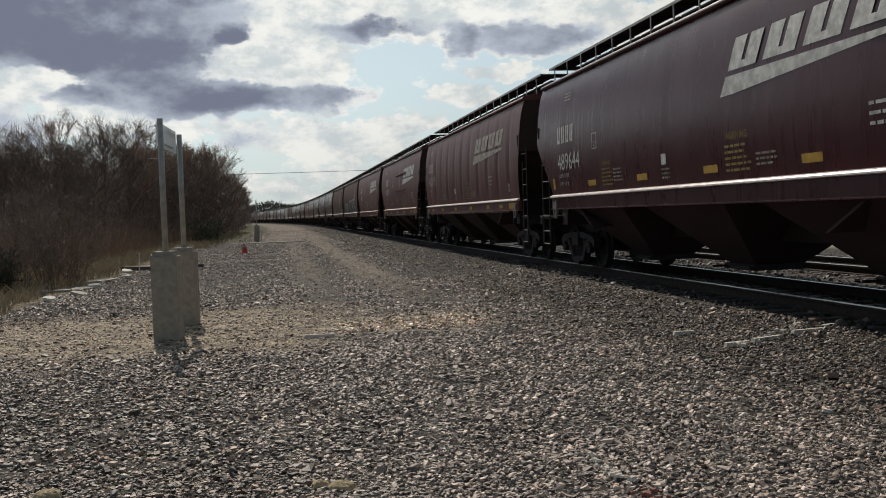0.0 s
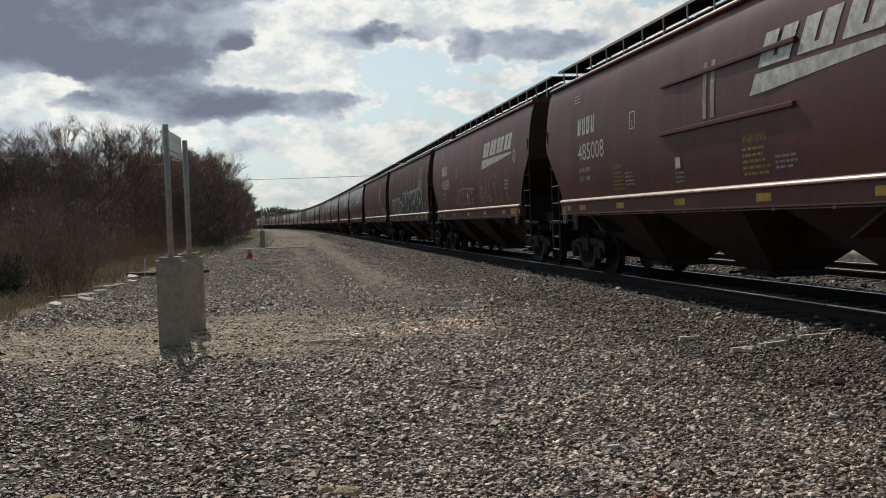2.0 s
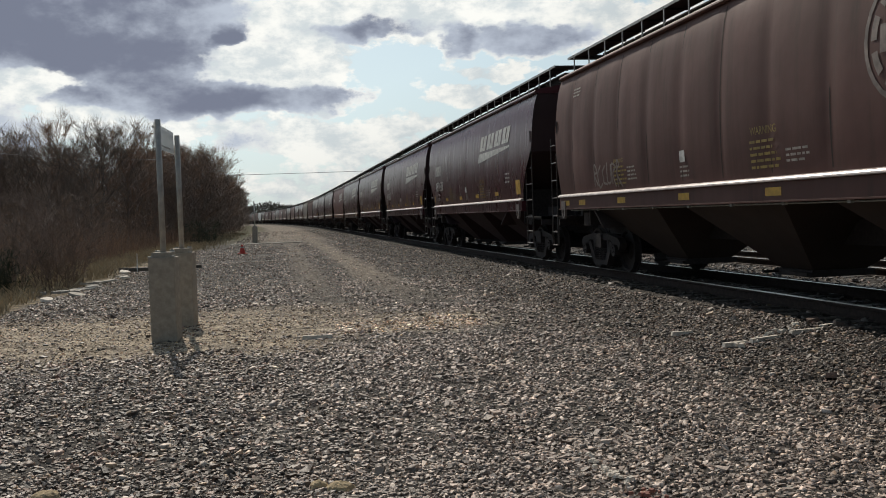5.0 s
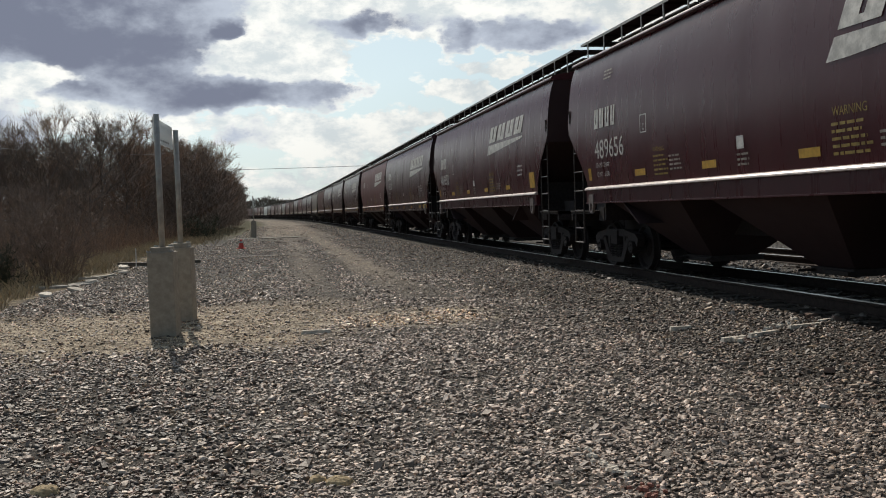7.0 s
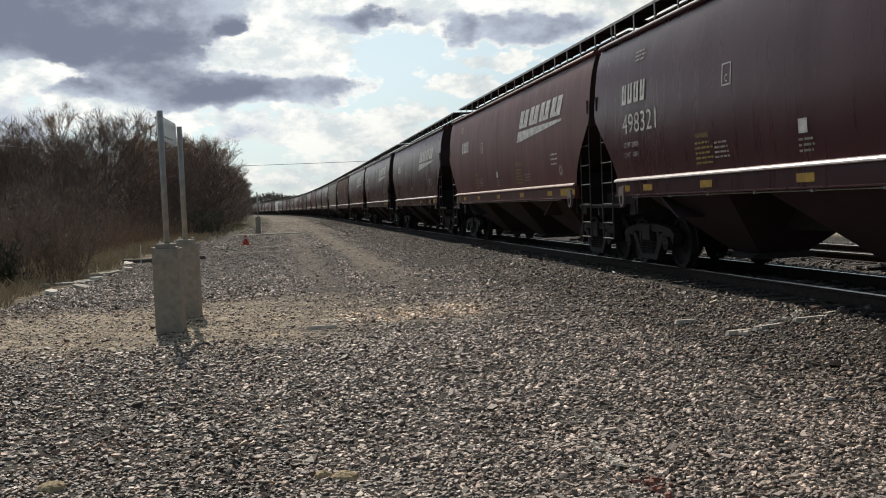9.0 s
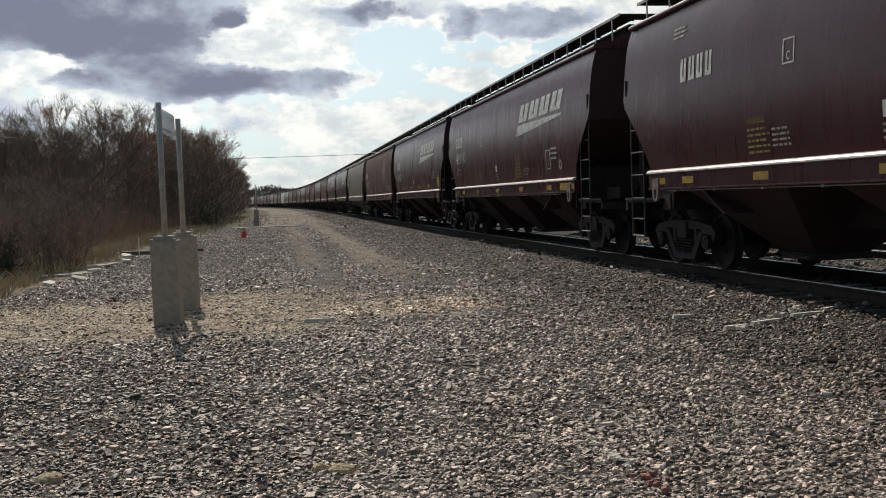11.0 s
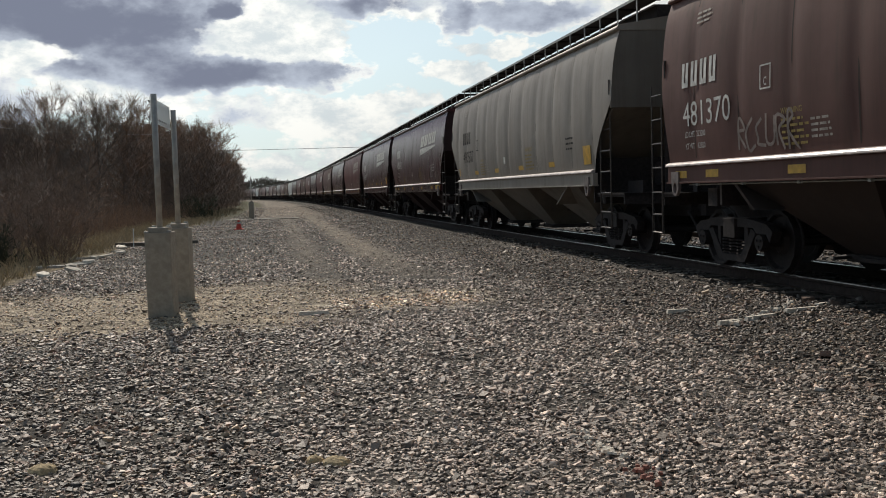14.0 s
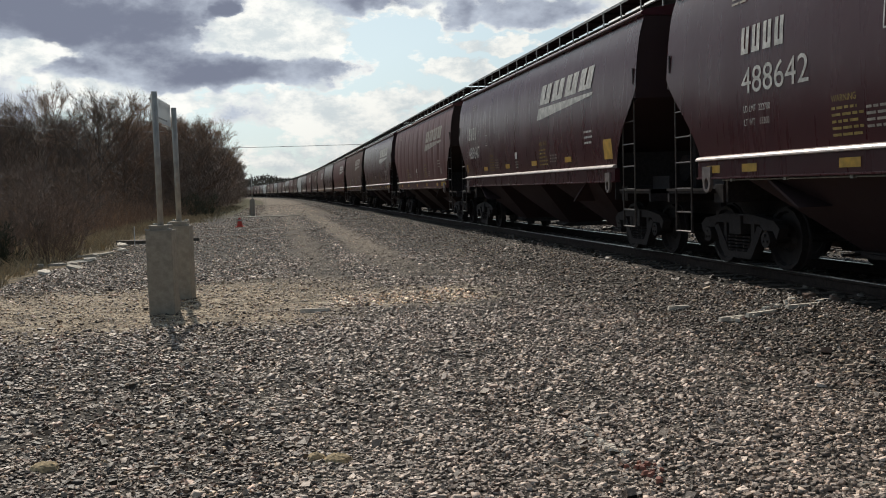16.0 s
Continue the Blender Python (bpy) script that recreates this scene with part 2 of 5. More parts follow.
M_SIGN = plain("white_sign_sheet", (0.84, 0.85, 0.84), 0.4, 0.0, 0.06, 6.0, 0.0005)
M_FADEOR = plain("faded_orange_paint", (0.30, 0.12, 0.085), 0.8, 0.0, 0.4, 30.0, 0.001)
M_RING = plain("ghosted_stencil", (0.24, 0.19, 0.165), 0.65, 0.0, 0.45, 5.0, 0.001)
M_PAD = plain("dull_concrete", (0.21, 0.19, 0.16), 0.9, 0.0, 0.3, 3.0, 0.006)
M_SLAB = plain("broken_pale_concrete", (0.44, 0.395, 0.335), 0.85, 0.0, 0.35, 6.0, 0.01)
M_CHALK = plain("chalky_stone", (0.70, 0.62, 0.52), 0.85, 0.0, 0.3, 20.0, 0.004)
M_ORANGE = plain("orange_plastic", (0.62, 0.06, 0.035), 0.5, 0.0, 0.15, 10.0, 0.001)
M_BARK = plain("grey_brown_bark", (0.17, 0.135, 0.112), 0.9, 0.0, 0.4, 12.0, 0.01)
M_FARWOOD = plain("distant_bark", (0.085, 0.075, 0.060), 0.9, 0.0, 0.3, 0.05, 0.0)
M_WOODTWIG = plain("dark_wood_twigs", (0.235, 0.170, 0.133), 0.9, 0.0, 0.45, 3.0, 0.002)
M_TWIG = plain("brown_twigs", (0.36, 0.240, 0.165), 0.9, 0.0, 0.45, 3.0, 0.002)
M_GREENSH = plain("dull_evergreen", (0.040, 0.050, 0.024), 0.85, 0.0, 0.5, 5.0, 0.002)
M_STRAW = plain("dry_grass", (0.46, 0.365, 0.23), 0.9, 0.0, 0.45, 2.0, 0.002)
M_MOSS = plain("dry_moss", (0.48, 0.36, 0.21), 0.95, 0.0, 0.4, 60.0, 0.004)
M_WOODEN = plain("weathered_wood", (0.13, 0.11, 0.09), 0.9, 0.0, 0.35, 9.0, 0.006)
M_WIRE = plain("cable", (0.03, 0.03, 0.03), 0.6, 0.0, 0.1)


def stone_material(name, tint, paling=0.56):
    """tint: colour by which the stones lean away from grey."""
    m, w = material(name)
    geo = w.node("ShaderNodeNewGeometry")
    isl = geo.outputs["Random Per Island"]
    one = w.node("ShaderNodeObjectInfo").outputs["Random"]
    pick = w.math("FRACT", w.math("ADD", isl, one))
    ramp = w.node("ShaderNodeValToRGB", Fac=pick)
    el = ramp.color_ramp.elements
    el[0].position, el[0].color = 0.0, (0.028, 0.025, 0.022, 1)
    el[1].position, el[1].color = 1.0, (0.72, 0.66, 0.58, 1)
    for pos, col in ((0.3, (0.078, 0.067, 0.058, 1)), (0.55, (0.155, 0.131, 0.110, 1)), (0.75, (0.27, 0.228, 0.190, 1)), (0.90, (0.46, 0.405, 0.35, 1))):
        e = el.new(pos)
        e.color = col
    co = w.node("ShaderNodeTexCoord").outputs["Object"]
    a = w.noise(co, 60.0, 4.0, 0.65)
    base = w.mix(w.math("MULTIPLY", a.outputs[0], 0.35), ramp.outputs[0], (0.10, 0.085, 0.07))
    # pink, bluish and ochre stones, and mossy yellowish spots
    hue = w.node("ShaderNodeValToRGB", Fac=w.math("FRACT", w.math("MULTIPLY", pick, 17.3)))
    hue.color_ramp.interpolation = "CONSTANT"
    he = hue.color_ramp.elements
    he[0].position, he[0].color = 0.0, (1.0, 1.0, 1.0, 1)
    he[1].position, he[1].color = 0.88, (1.16, 1.02, 0.80, 1)
    for pos, c in ((0.45, (1.18, 0.96, 0.92, 1)), (0.68, (0.90, 0.97, 1.08, 1))):
        e = he.new(pos)
        e.color = c
    base = w.mix(0.8, base, hue.outputs[0], "MULTIPLY")
    moss = w.math("MULTIPLY", w.step(w.noise(co, 1.1, 3.0, 0.6).outputs[0], 0.60, 0.74), 0.22)
    base = w.mix(moss, base, (0.24, 0.19, 0.09))
    # stones in a band along the service road are paler
    at = w.node("ShaderNodeSeparateXYZ", Vector=geo.outputs["Position"])
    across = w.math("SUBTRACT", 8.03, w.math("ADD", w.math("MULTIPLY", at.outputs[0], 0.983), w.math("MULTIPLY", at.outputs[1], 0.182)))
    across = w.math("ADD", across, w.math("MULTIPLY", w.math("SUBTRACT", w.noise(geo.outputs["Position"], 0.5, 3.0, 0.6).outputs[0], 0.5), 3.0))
    pale_band = w.math("MULTIPLY", w.math("MULTIPLY", w.step(across, 3.0, 4.8), w.step(across, 7.0, 8.6, 1.0, 0.0)), paling)
    base = w.mix(pale_band, base, w.mix(w.math("POWER", pick, 2.2), (0.130, 0.112, 0.098), (0.86, 0.76, 0.68)))
    # shoulder towards the track: its slope's shade darkened into the stone colour
    coarse = w.math("MULTIPLY", w.step(across, 2.6, 4.6, 1.0, 0.0), 0.55 if paling else 0.0)
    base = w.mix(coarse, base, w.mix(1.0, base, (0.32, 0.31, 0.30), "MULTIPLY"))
    finish(w, w.mix(1.0, base, tint, "MULTIPLY"), w.math("ADD", 0.42, w.math("MULTIPLY", a.outputs[0], 0.32)), 0.0, a.outputs[0], 0.004, 0.40)
    return m


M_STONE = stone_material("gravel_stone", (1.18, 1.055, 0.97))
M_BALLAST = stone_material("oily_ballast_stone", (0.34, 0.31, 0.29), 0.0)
M_PEBBLE = stone_material("sandy_pebble", (1.60, 1.33, 0.98), 0.0)
M_CREAM = stone_material("cream_pebble", (2.3, 2.0, 1.6), 0.0)


def ground_material():
    """Gravel, worn dirt in the wheel paths, a sandy crossing patch, and leaf litter beyond the gravel. The UV map holds metres along and across the line."""
    m, w = material("gravel_ground")
    uv = w.node("ShaderNodeUVMap")
    uv.uv_map = "line"
    sep = w.node("ShaderNodeSeparateXYZ", Vector=uv.outputs[0])
    s, off = sep.outputs[0], sep.outputs[1]
    co = w.node("ShaderNodeTexCoord").outputs["Object"]
    cell = w.node("ShaderNodeTexVoronoi", Vector=co, Scale=30.0)
    edge = w.node("ShaderNodeTexVoronoi", Vector=co, Scale=30.0)
    edge.feature = "DISTANCE_TO_EDGE"
    cell2 = w.node("ShaderNodeTexVoronoi", Vector=co, Scale=9.0)
    tone = w.node("ShaderNodeSeparateColor", Color=cell.outputs["Color"]).outputs[0]
    tone2 = w.node("ShaderNodeSeparateColor", Color=cell2.outputs["Color"]).outputs[1]
    mid, wide, fine = w.noise(co, 1.3, 5.0, 0.6), w.noise(co, 0.22, 4.0, 0.6), w.noise(co, 9.0, 5.0, 0.65)
    cell3 = w.node("ShaderNodeTexVoronoi", Vector=co, Scale=12.0)
    tone3 = w.node("ShaderNodeSeparateColor", Color=cell3.outputs["Color"]).outputs[0]
    tone = w.math("ADD", w.math("MULTIPLY", tone, w.step(s, 22.0, 45.0, 1.0, 0.35)), w.math("MULTIPLY", tone3, w.step(s, 22.0, 45.0, 0.0, 0.65)))
    ramp = w.node("ShaderNodeValToRGB", Fac=w.math("ADD", w.math("MULTIPLY", tone, 0.80), w.math("MULTIPLY", tone2, 0.20)))
    el = ramp.color_ramp.elements
    el[0].position, el[0].color = 0.05, (0.022, 0.020, 0.018, 1)
    el[1].position, el[1].color = 0.95, (0.46, 0.41, 0.35, 1)
    for pos, col in ((0.40, (0.042, 0.036, 0.031, 1)), (0.70, (0.092, 0.078, 0.066, 1))):
        e = el.new(pos)
        e.color = col
    stone = w.mix(w.step(edge.outputs["Distance"], 0.0, 0.014, 0.7, 0.0), ramp.outputs[0], (0.035, 0.03, 0.026))
    stone = w.mix(w.step(mid.outputs[0], 0.40, 0.60, 0.6, 0.0), stone, (0.038, 0.033, 0.028))
    rough2 = w.math("ADD", w.math("MULTIPLY", w.noise(co, 3.6, 5.0, 0.7).outputs[0], 0.6), w.math("MULTIPLY", fine.outputs[0], 0.4))
    speck = w.step(tone, 0.0, 1.0, 0.45, 1.6)
    grit = w.node("ShaderNodeCombineColor", Red=speck, Green=speck, Blue=speck).outputs[0]
    dirt = w.mix(1.0, w.mix(w.step(rough2, 0.36, 0.62), (0.105, 0.084, 0.064), (0.30, 0.245, 0.190)), grit, "MULTIPLY")
    sand = w.mix(0.7, w.mix(w.step(rough2, 0.36, 0.62), (0.140, 0.108, 0.074), (0.50, 0.41, 0.30)), grit, "MULTIPLY")
    wob = w.math("MULTIPLY", w.math("SUBTRACT", mid.outputs[0], 0.5), 2.2)
    wob2 = w.math("MULTIPLY", w.math("SUBTRACT", wide.outputs[0], 0.5), 6.0)
    # wheel paths of a service road
    def band(v, lo, hi, soft):
        return w.math("MULTIPLY", w.step(v, lo - soft, lo + soft), w.step(v, hi - soft, hi + soft, 1.0, 0.0))
    o = w.math("ADD", off, w.math("MULTIPLY", wob, 0.5))
    far = w.step(s, 15.0, 30.0)
    path1 = w.math("MULTIPLY", band(o, 4.75, 5.80, 0.35), far)
    path2 = w.math("MULTIPLY", band(o, 6.6, 7.4, 0.5), w.math("MULTIPLY", far, 0.7))
    road = w.math("MULTIPLY", band(o, 3.6, 9.5, 1.0), w.step(s, 55.0, 85.0))
    paths = w.math("MULTIPLY", w.math("MAXIMUM", w.math("MAXIMUM", path1, path2), road), 0.75)
    col = w.mix(paths, stone, dirt)
    # sandy crossing
    sw, ow = w.math("ADD", s, wob), w.math("ADD", off, wob2)
    patch = w.math("MULTIPLY", band(sw, 13.2, 19.4, 1.2), band(ow, 7.0, 30.0, 1.4))
    patch = w.math("MAXIMUM", patch, w.math("MULTIPLY", band(w.math("ADD", s, w.math("MULTIPLY", wob, 0.5)), 14.9, 17.2, 0.6), band(off, 4.7, 8.6, 0.6)))
    patch = w.math("MULTIPLY", patch, w.step(mid.outputs[0], 0.30, 0.52, 0.45, 1.0))
    col = w.mix(w.math("MULTIPLY", patch, 0.92), col, sand)
    # pale crushed rim of the worn patch
    rim = w.math("MULTIPLY", band(w.math("ADD", s, w.math("MULTIPLY", wob, 0.4)), 14.9, 16.3, 0.35), band(off, 4.9, 7.1, 0.4))
    col = w.mix(w.math("MULTIPLY", rim, w.step(rough2, 0.34, 0.60, 0.25, 0.85)), col, (0.60, 0.52, 0.41))
    spots = w.math("MULTIPLY", w.step(wide.outputs[0], 0.55, 0.75), 0.35)
    col = w.mix(spots, col, dirt)
    # litter, dead grass and bare earth outside the gravel
    litter = w.mix(1.0, w.mix(w.step(mid.outputs[0], 0.35, 0.7), (0.10, 0.074, 0.050), (0.28, 0.21, 0.13)), grit, "MULTIPLY")
    litter = w.mix(w.math("MULTIPLY", w.step(wide.outputs[0], 0.4, 0.7), 0.5), litter, (0.10, 0.10, 0.045))
    edge_off = w.math("ADD", off, w.math("MULTIPLY", wob, 0.8))
    col = w.mix(w.step(w.math("ADD", edge_off, w.step(s, 20.0, 30.0, 0.0, 0.7)), 12.8, 13.9), col, litter)
    col = w.mix(w.math("MULTIPLY", band(edge_off, 9.5, 13.5, 1.0), w.step(s, 60.0, 90.0)), col, w.mix(mid.outputs[0], (0.05, 0.052, 0.022), (0.115, 0.098, 0.052)))
    # darker ground along the near track
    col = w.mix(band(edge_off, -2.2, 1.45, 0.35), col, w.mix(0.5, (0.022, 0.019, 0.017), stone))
    # pale dirt beyond the second track
    tan = w.mix(mid.outputs[0], (0.40, 0.33, 0.23), (0.58, 0.50, 0.37))
    col = w.mix(w.step(edge_off, -12.5, -10.0, 1.0, 0.0), col, tan)
    h = w.math("ADD", w.step(edge.outputs["Distance"], 0.0, 0.02), w.math("MULTIPLY", tone, 1.2))
    h = w.math("MULTIPLY", h, w.math("SUBTRACT", 1.0, w.math("MULTIPLY", w.math("MAXIMUM", paths, patch), 0.75)))
    h = w.math("ADD", h, w.math("MULTIPLY", fine.outputs[0], 0.5))
    finish(w, col, 0.92, 0.0, h, 0.022, 0.12)
    return m


M_GROUND = ground_material()


# ---- mesh helpers ----
def box(bm, x0, x1, y0, y1, z0, z1):
    v = [bm.verts.new(c) for c in ((x0, y0, z0), (x1, y0, z0), (x1, y1, z0), (x0, y1, z0), (x0, y0, z1), (x1, y0, z1), (x1, y1, z1), (x0, y1, z1))]
    for f in ((3, 2, 1, 0), (4, 5, 6, 7), (0, 1, 5, 4), (1, 2, 6, 5), (2, 3, 7, 6), (3, 0, 4, 7)):
        bm.faces.new([v[i] for i in f])


def frustum(bm, a, za, b, zb):
    """A block between the rectangle a = (x0, x1, y0, y1) at za and b at zb above it."""
    v = []
    for (x0, x1, y0, y1), z in ((a, za), (b, zb)):
        v += [bm.verts.new(c) for c in ((x0, y0, z), (x1, y0, z), (x1, y1, z), (x0, y1, z))]
    for f in ((3, 2, 1, 0), (4, 5, 6, 7), (0, 1, 5, 4), (1, 2, 6, 5), (2, 3, 7, 6), (3, 0, 4, 7)):
        bm.faces.new([v[i] for i in f])


def tube(bm, p, q, r0, r1=None, n=6, caps=True):
    p, q = Vector(p), Vector(q)
    r1 = r0 if r1 is None else r1
    d = (q - p).normalized()
    a = d.orthogonal().normalized()
    b = d.cross(a)
    rings = []
    for c, r in ((p, r0), (q, r1)):
        rings.append([bm.verts.new(c + (a * math.cos(2 * math.pi * i / n) + b * math.sin(2 * math.pi * i / n)) * r) for i in range(n)])
    for i in range(n):
        bm.faces.new((rings[0][i], rings[0][(i + 1) % n], rings[1][(i + 1) % n], rings[1][i]))
    if caps:
        bm.faces.new(rings[0][::-1])
        bm.faces.new(rings[1])


def bent(bm, pts, r, n=6):
    """One bar of radius r bent along the points."""
    pts = [Vector(p) for p in pts]
    rings = []
    for i, c in enumerate(pts):
        d = (pts[min(i + 1, len(pts) - 1)] - pts[max(i - 1, 0)]).normalized()
        a = Vector((0, 1, 0)) if abs(d.y) < 0.9 else Vector((0, 0, 1))
        a = (a - d * a.dot(d)).normalized()
        b = d.cross(a)
        k = r * (1.0 if i in (0, len(pts) - 1) else 1.25)
        rings.append([bm.verts.new(c + (a * math.cos(2 * math.pi * j / n) + b * math.sin(2 * math.pi * j / n)) * k) for j in range(n)])
    for p, q in zip(rings[:-1], rings[1:]):
        for j in range(n):
            bm.faces.new((p[j], p[(j + 1) % n], q[(j + 1) % n], q[j]))
    bm.faces.new(rings[0][::-1])
    bm.faces.new(rings[-1])


def prism(bm, outline, y0, y1):
    """An outline in x and z, between y0 and y1."""
    a = [bm.verts.new((x, y0, z)) for x, z in outline]
    b = [bm.verts.new((x, y1, z)) for x, z in outline]
    n = len(outline)
    for i in range(n):
        bm.faces.new((a[i], a[(i + 1) % n], b[(i + 1) % n], b[i]))
    bm.faces.new(a[::-1])
    bm.faces.new(b)


def lathe(bm, profile, y_axis=True, n=24):
    """A profile of (radius, y) turned about the y axis."""
    rings = []
    for r, y in profile:
        rings.append([bm.verts.new((r * math.cos(2 * math.pi * i / n), y, r * math.sin(2 * math.pi * i / n))) for i in range(n)])
    for a, b in zip(rings[:-1], rings[1:]):
        for i in range(n):
            bm.faces.new((a[i], a[(i + 1) % n], b[(i + 1) % n], b[i]))
    bm.faces.new(rings[0])
    bm.faces.new(rings[-1][::-1])


def to_mesh(name, bm, mat, bevel=0.0, smooth=False):
    if bevel:
        bmesh.ops.bevel(bm, geom=bm.edges[:], offset=bevel, segments=2, affect="EDGES", profile=0.6)
    bmesh.ops.recalc_face_normals(bm, faces=bm.faces[:])
    me = bpy.data.meshes.new(name)
    bm.to_mesh(me)
    bm.free()
    me.materials.append(mat)
    if smooth:
        me.polygons.foreach_set("use_smooth", [True] * len(me.polygons))
    return me


def part(name, bm, mat, parent, label="", bevel=0.0, smooth=False, at=None):
    me = bm if isinstance(bm, bpy.types.Mesh) else to_mesh(name, bm, mat, bevel, smooth)
    ob = new(name, me)
    ob.parent = parent
    if at is not None:
        ob.matrix_basis = at
    return tagged(ob, label)


def raw_mesh(name, verts, faces, mat, smooth=False):
    me = bpy.data.meshes.new(name)
    me.from_pydata(verts, [], faces)
    me.materials.append(mat)
    if smooth:
        me.polygons.foreach_set("use_smooth", [True] * len(me.polygons))
    return me


# ---- ground: one sheet laid out along and across the line ----
BED = RAIL_Z - 0.185
GROUND_OFF = [-500, -13, -9.0, -7.0, 1.55, 2.55, 3.4, 12.5, 15.5, 19, 40, 600]
GROUND_Z = [0.0, 0.0, 0.02, BED, BED, 0.05, 0.0, 0.0, -0.12, -0.30, 0.1, 0.6]


def ground_height(s, off):
    return np.interp(off, GROUND_OFF, GROUND_Z)


def ground_bumps(x, y, amount=0.035):
    return amount * (noise.noise((x * 0.35, y * 0.35, 0.0)) + 0.5 * noise.noise((x * 1.1, y * 1.1, 3.0)))


def build_ground():
    ss = np.unique(np.concatenate([np.arange(-480, -20, 20), np.arange(-20, 40, 0.5), np.arange(40, 120, 2.0), np.arange(120, 900, 15)]))
    oo = np.unique(np.concatenate([[-3800, -1500, -600, -300, -120, -60, -30, -20], np.arange(-14, 3.6, 0.3), np.arange(3.6, 24, 0.6), [26, 30, 36, 45, 60, 100, 200, 400, 1000, 3800]]))
    verts, uvs = [], []
    rows = [-3900.0, *ss, 4600.0]
    for s in rows:
        sc = min(max(s, -480.0), 890.0)
        h = float(np.interp(sc, LINE_S, LINE_H))
        for off in oo:
            x, y, _ = on_line(sc, off)
            x, y = x - math.sin(h) * (s - sc), y + math.cos(h) * (s - sc)
            z = float(ground_height(s, off))
            if off > 3.0 and off < 60:
                z += ground_bumps(x, y)
            verts.append((x, y, z))
            uvs.append((s, off))
    n = len(oo)
    faces = [(i * n + j, i * n + j + 1, (i + 1) * n + j + 1, (i + 1) * n + j) for i in range(len(rows) - 1) for j in range(n - 1)]
    me = raw_mesh("ground", verts, faces, M_GROUND, True)
    layer = me.uv_layers.new(name="line")
    idx = np.empty(len(me.loops), dtype=np.int32)
    me.loops.foreach_get("vertex_index", idx)
    layer.data.foreach_set("uv", np.array(uvs, dtype=np.float32)[idx].ravel())
    me.flip_normals()
    return tagged(new("ground", me), "grey gravel yard with sandy dirt patches and wheel paths", "ground", kind="structure")


ground = build_ground()


# ---- the two tracks ----
def sweep(name, outline, mat, s0, s1, off, z, step, parent, label=""):
    verts, faces = [], []
    ss = np.arange(s0, s1 + 0.01, step)
    n = len(outline)
    for s in ss:
        for a, b in outline:
            verts.append(on_line(s, off + a, z + b))
    for i in range(len(ss) - 1):
        for j in range(n):
            k = (j + 1) % n
            faces.append((i * n + j, i * n + k, (i + 1) * n + k, (i + 1) * n + j))
    me = raw_mesh(name, verts, faces, mat)
    bm = bmesh.new()
    bm.from_mesh(me)
    bmesh.ops.recalc_face_normals(bm, faces=bm.faces[:])
    bm.to_mesh(me)
    bm.free()
    ob = new(name, me)
    ob.parent = parent
    return tagged(ob, label)


RAIL_SHAPE = [(-0.07, -0.172), (0.07, -0.172), (0.07, -0.16), (0.012, -0.145), (0.012, -0.05), (0.034, -0.04), (0.036, -0.006), (-0.036, -0.006), (-0.034, -0.04), (-0.012, -0.05), (-0.012, -0.145), (-0.07, -0.16)]
HEAD_SHAPE = [(-0.034, -0.006), (0.034, -0.006), (0.030, 0.0), (-0.030, 0.0)]


def build_track(centre, label):
    track = tagged(new("railway_track"), label, "railway track", "tracks")
    for side in (0.7525, -0.7525):
        rail = sweep("rail", RAIL_SHAPE, M_RAIL, -480, 880, centre + side, RAIL_Z, 8.0, track, "rusty steel rail")
        sweep("rail_head", HEAD_SHAPE, M_RHEAD, -480, 880, centre + side, RAIL_Z, 8.0, rail, "polished running surface")
    bm = bmesh.new()
    box(bm, -0.115, 0.115, -1.3, 1.3, -0.17, 0)
    tie = to_mesh("tie", bm, M_TIE, 0.012)
    rng = random.Random(4 + int(centre))
    for i in range(150):
        at = line_pose(-6 + i * 0.53 + rng.uniform(-0.03, 0.03), centre + rng.uniform(-0.04, 0.04), RAIL_Z - 0.172) @ pose(0, 0, 0, 0, 0, rng.uniform(-1.2, 1.2))
        part("tie", tie, None, track, at=at)
    rest = bmesh.new()
    for i in range(340):
        m = line_pose(-6 + (150 + i) * 0.53, centre, RAIL_Z - 0.172)
        n0 = len(rest.verts)
        box(rest, -0.115, 0.115, -1.3, 1.3, -0.17, 0)
        rest.verts.ensure_lookup_table()
        for v in rest.verts[n0:]:
            v.co = m @ v.co
    tagged(part("far_ties", rest, M_TIE, track), kind="stuff")
    return track


build_track(0.0, "dark railway track on ballast under the passing train")
build_track(-4.30, "second railway track with bright rails beyond the train")


# ---- covered hopper cars ----
EAVE, LEDGE, HALF = 4.27, 1.63, 7.95
SIDE_Z = [1.63, 1.80, 2.05, 2.35, 2.65, 2.95, 3.25, 3.55, 3.80, 4.00, 4.14, 4.25]
SIDE_Y = [1.555, 1.575, 1.598, 1.612, 1.615, 1.608, 1.592, 1.565, 1.53, 1.49, 1.445, 1.40]


def side_y(z):
    return float(np.interp(z, SIDE_Z, SIDE_Y))


def dent(x, z, hand):
    """Shallow dents of a worn side sheet."""
    fade = math.sin(math.pi * (z - LEDGE) / (4.25 - LEDGE)) ** 0.5 if LEDGE < z < 4.25 else 0.0
    return 0.004 * noise.noise((x * 0.9, z * 1.3, hand * 5.0)) + 0.007 * fade * noise.noise((x * 1.9, z * 0.7, hand * 9.0))


def half_at(z, cut, sill):
    """Half length of the side sheet at height z: full above the cut, drawn in to the sill below it."""
    if z >= cut:
        return HALF
    k = (cut - z) / (cut - LEDGE)
    return HALF - (HALF - sill) * (0.35 * k + 0.65 * math.sin(k * math.pi / 2) ** 1.3)


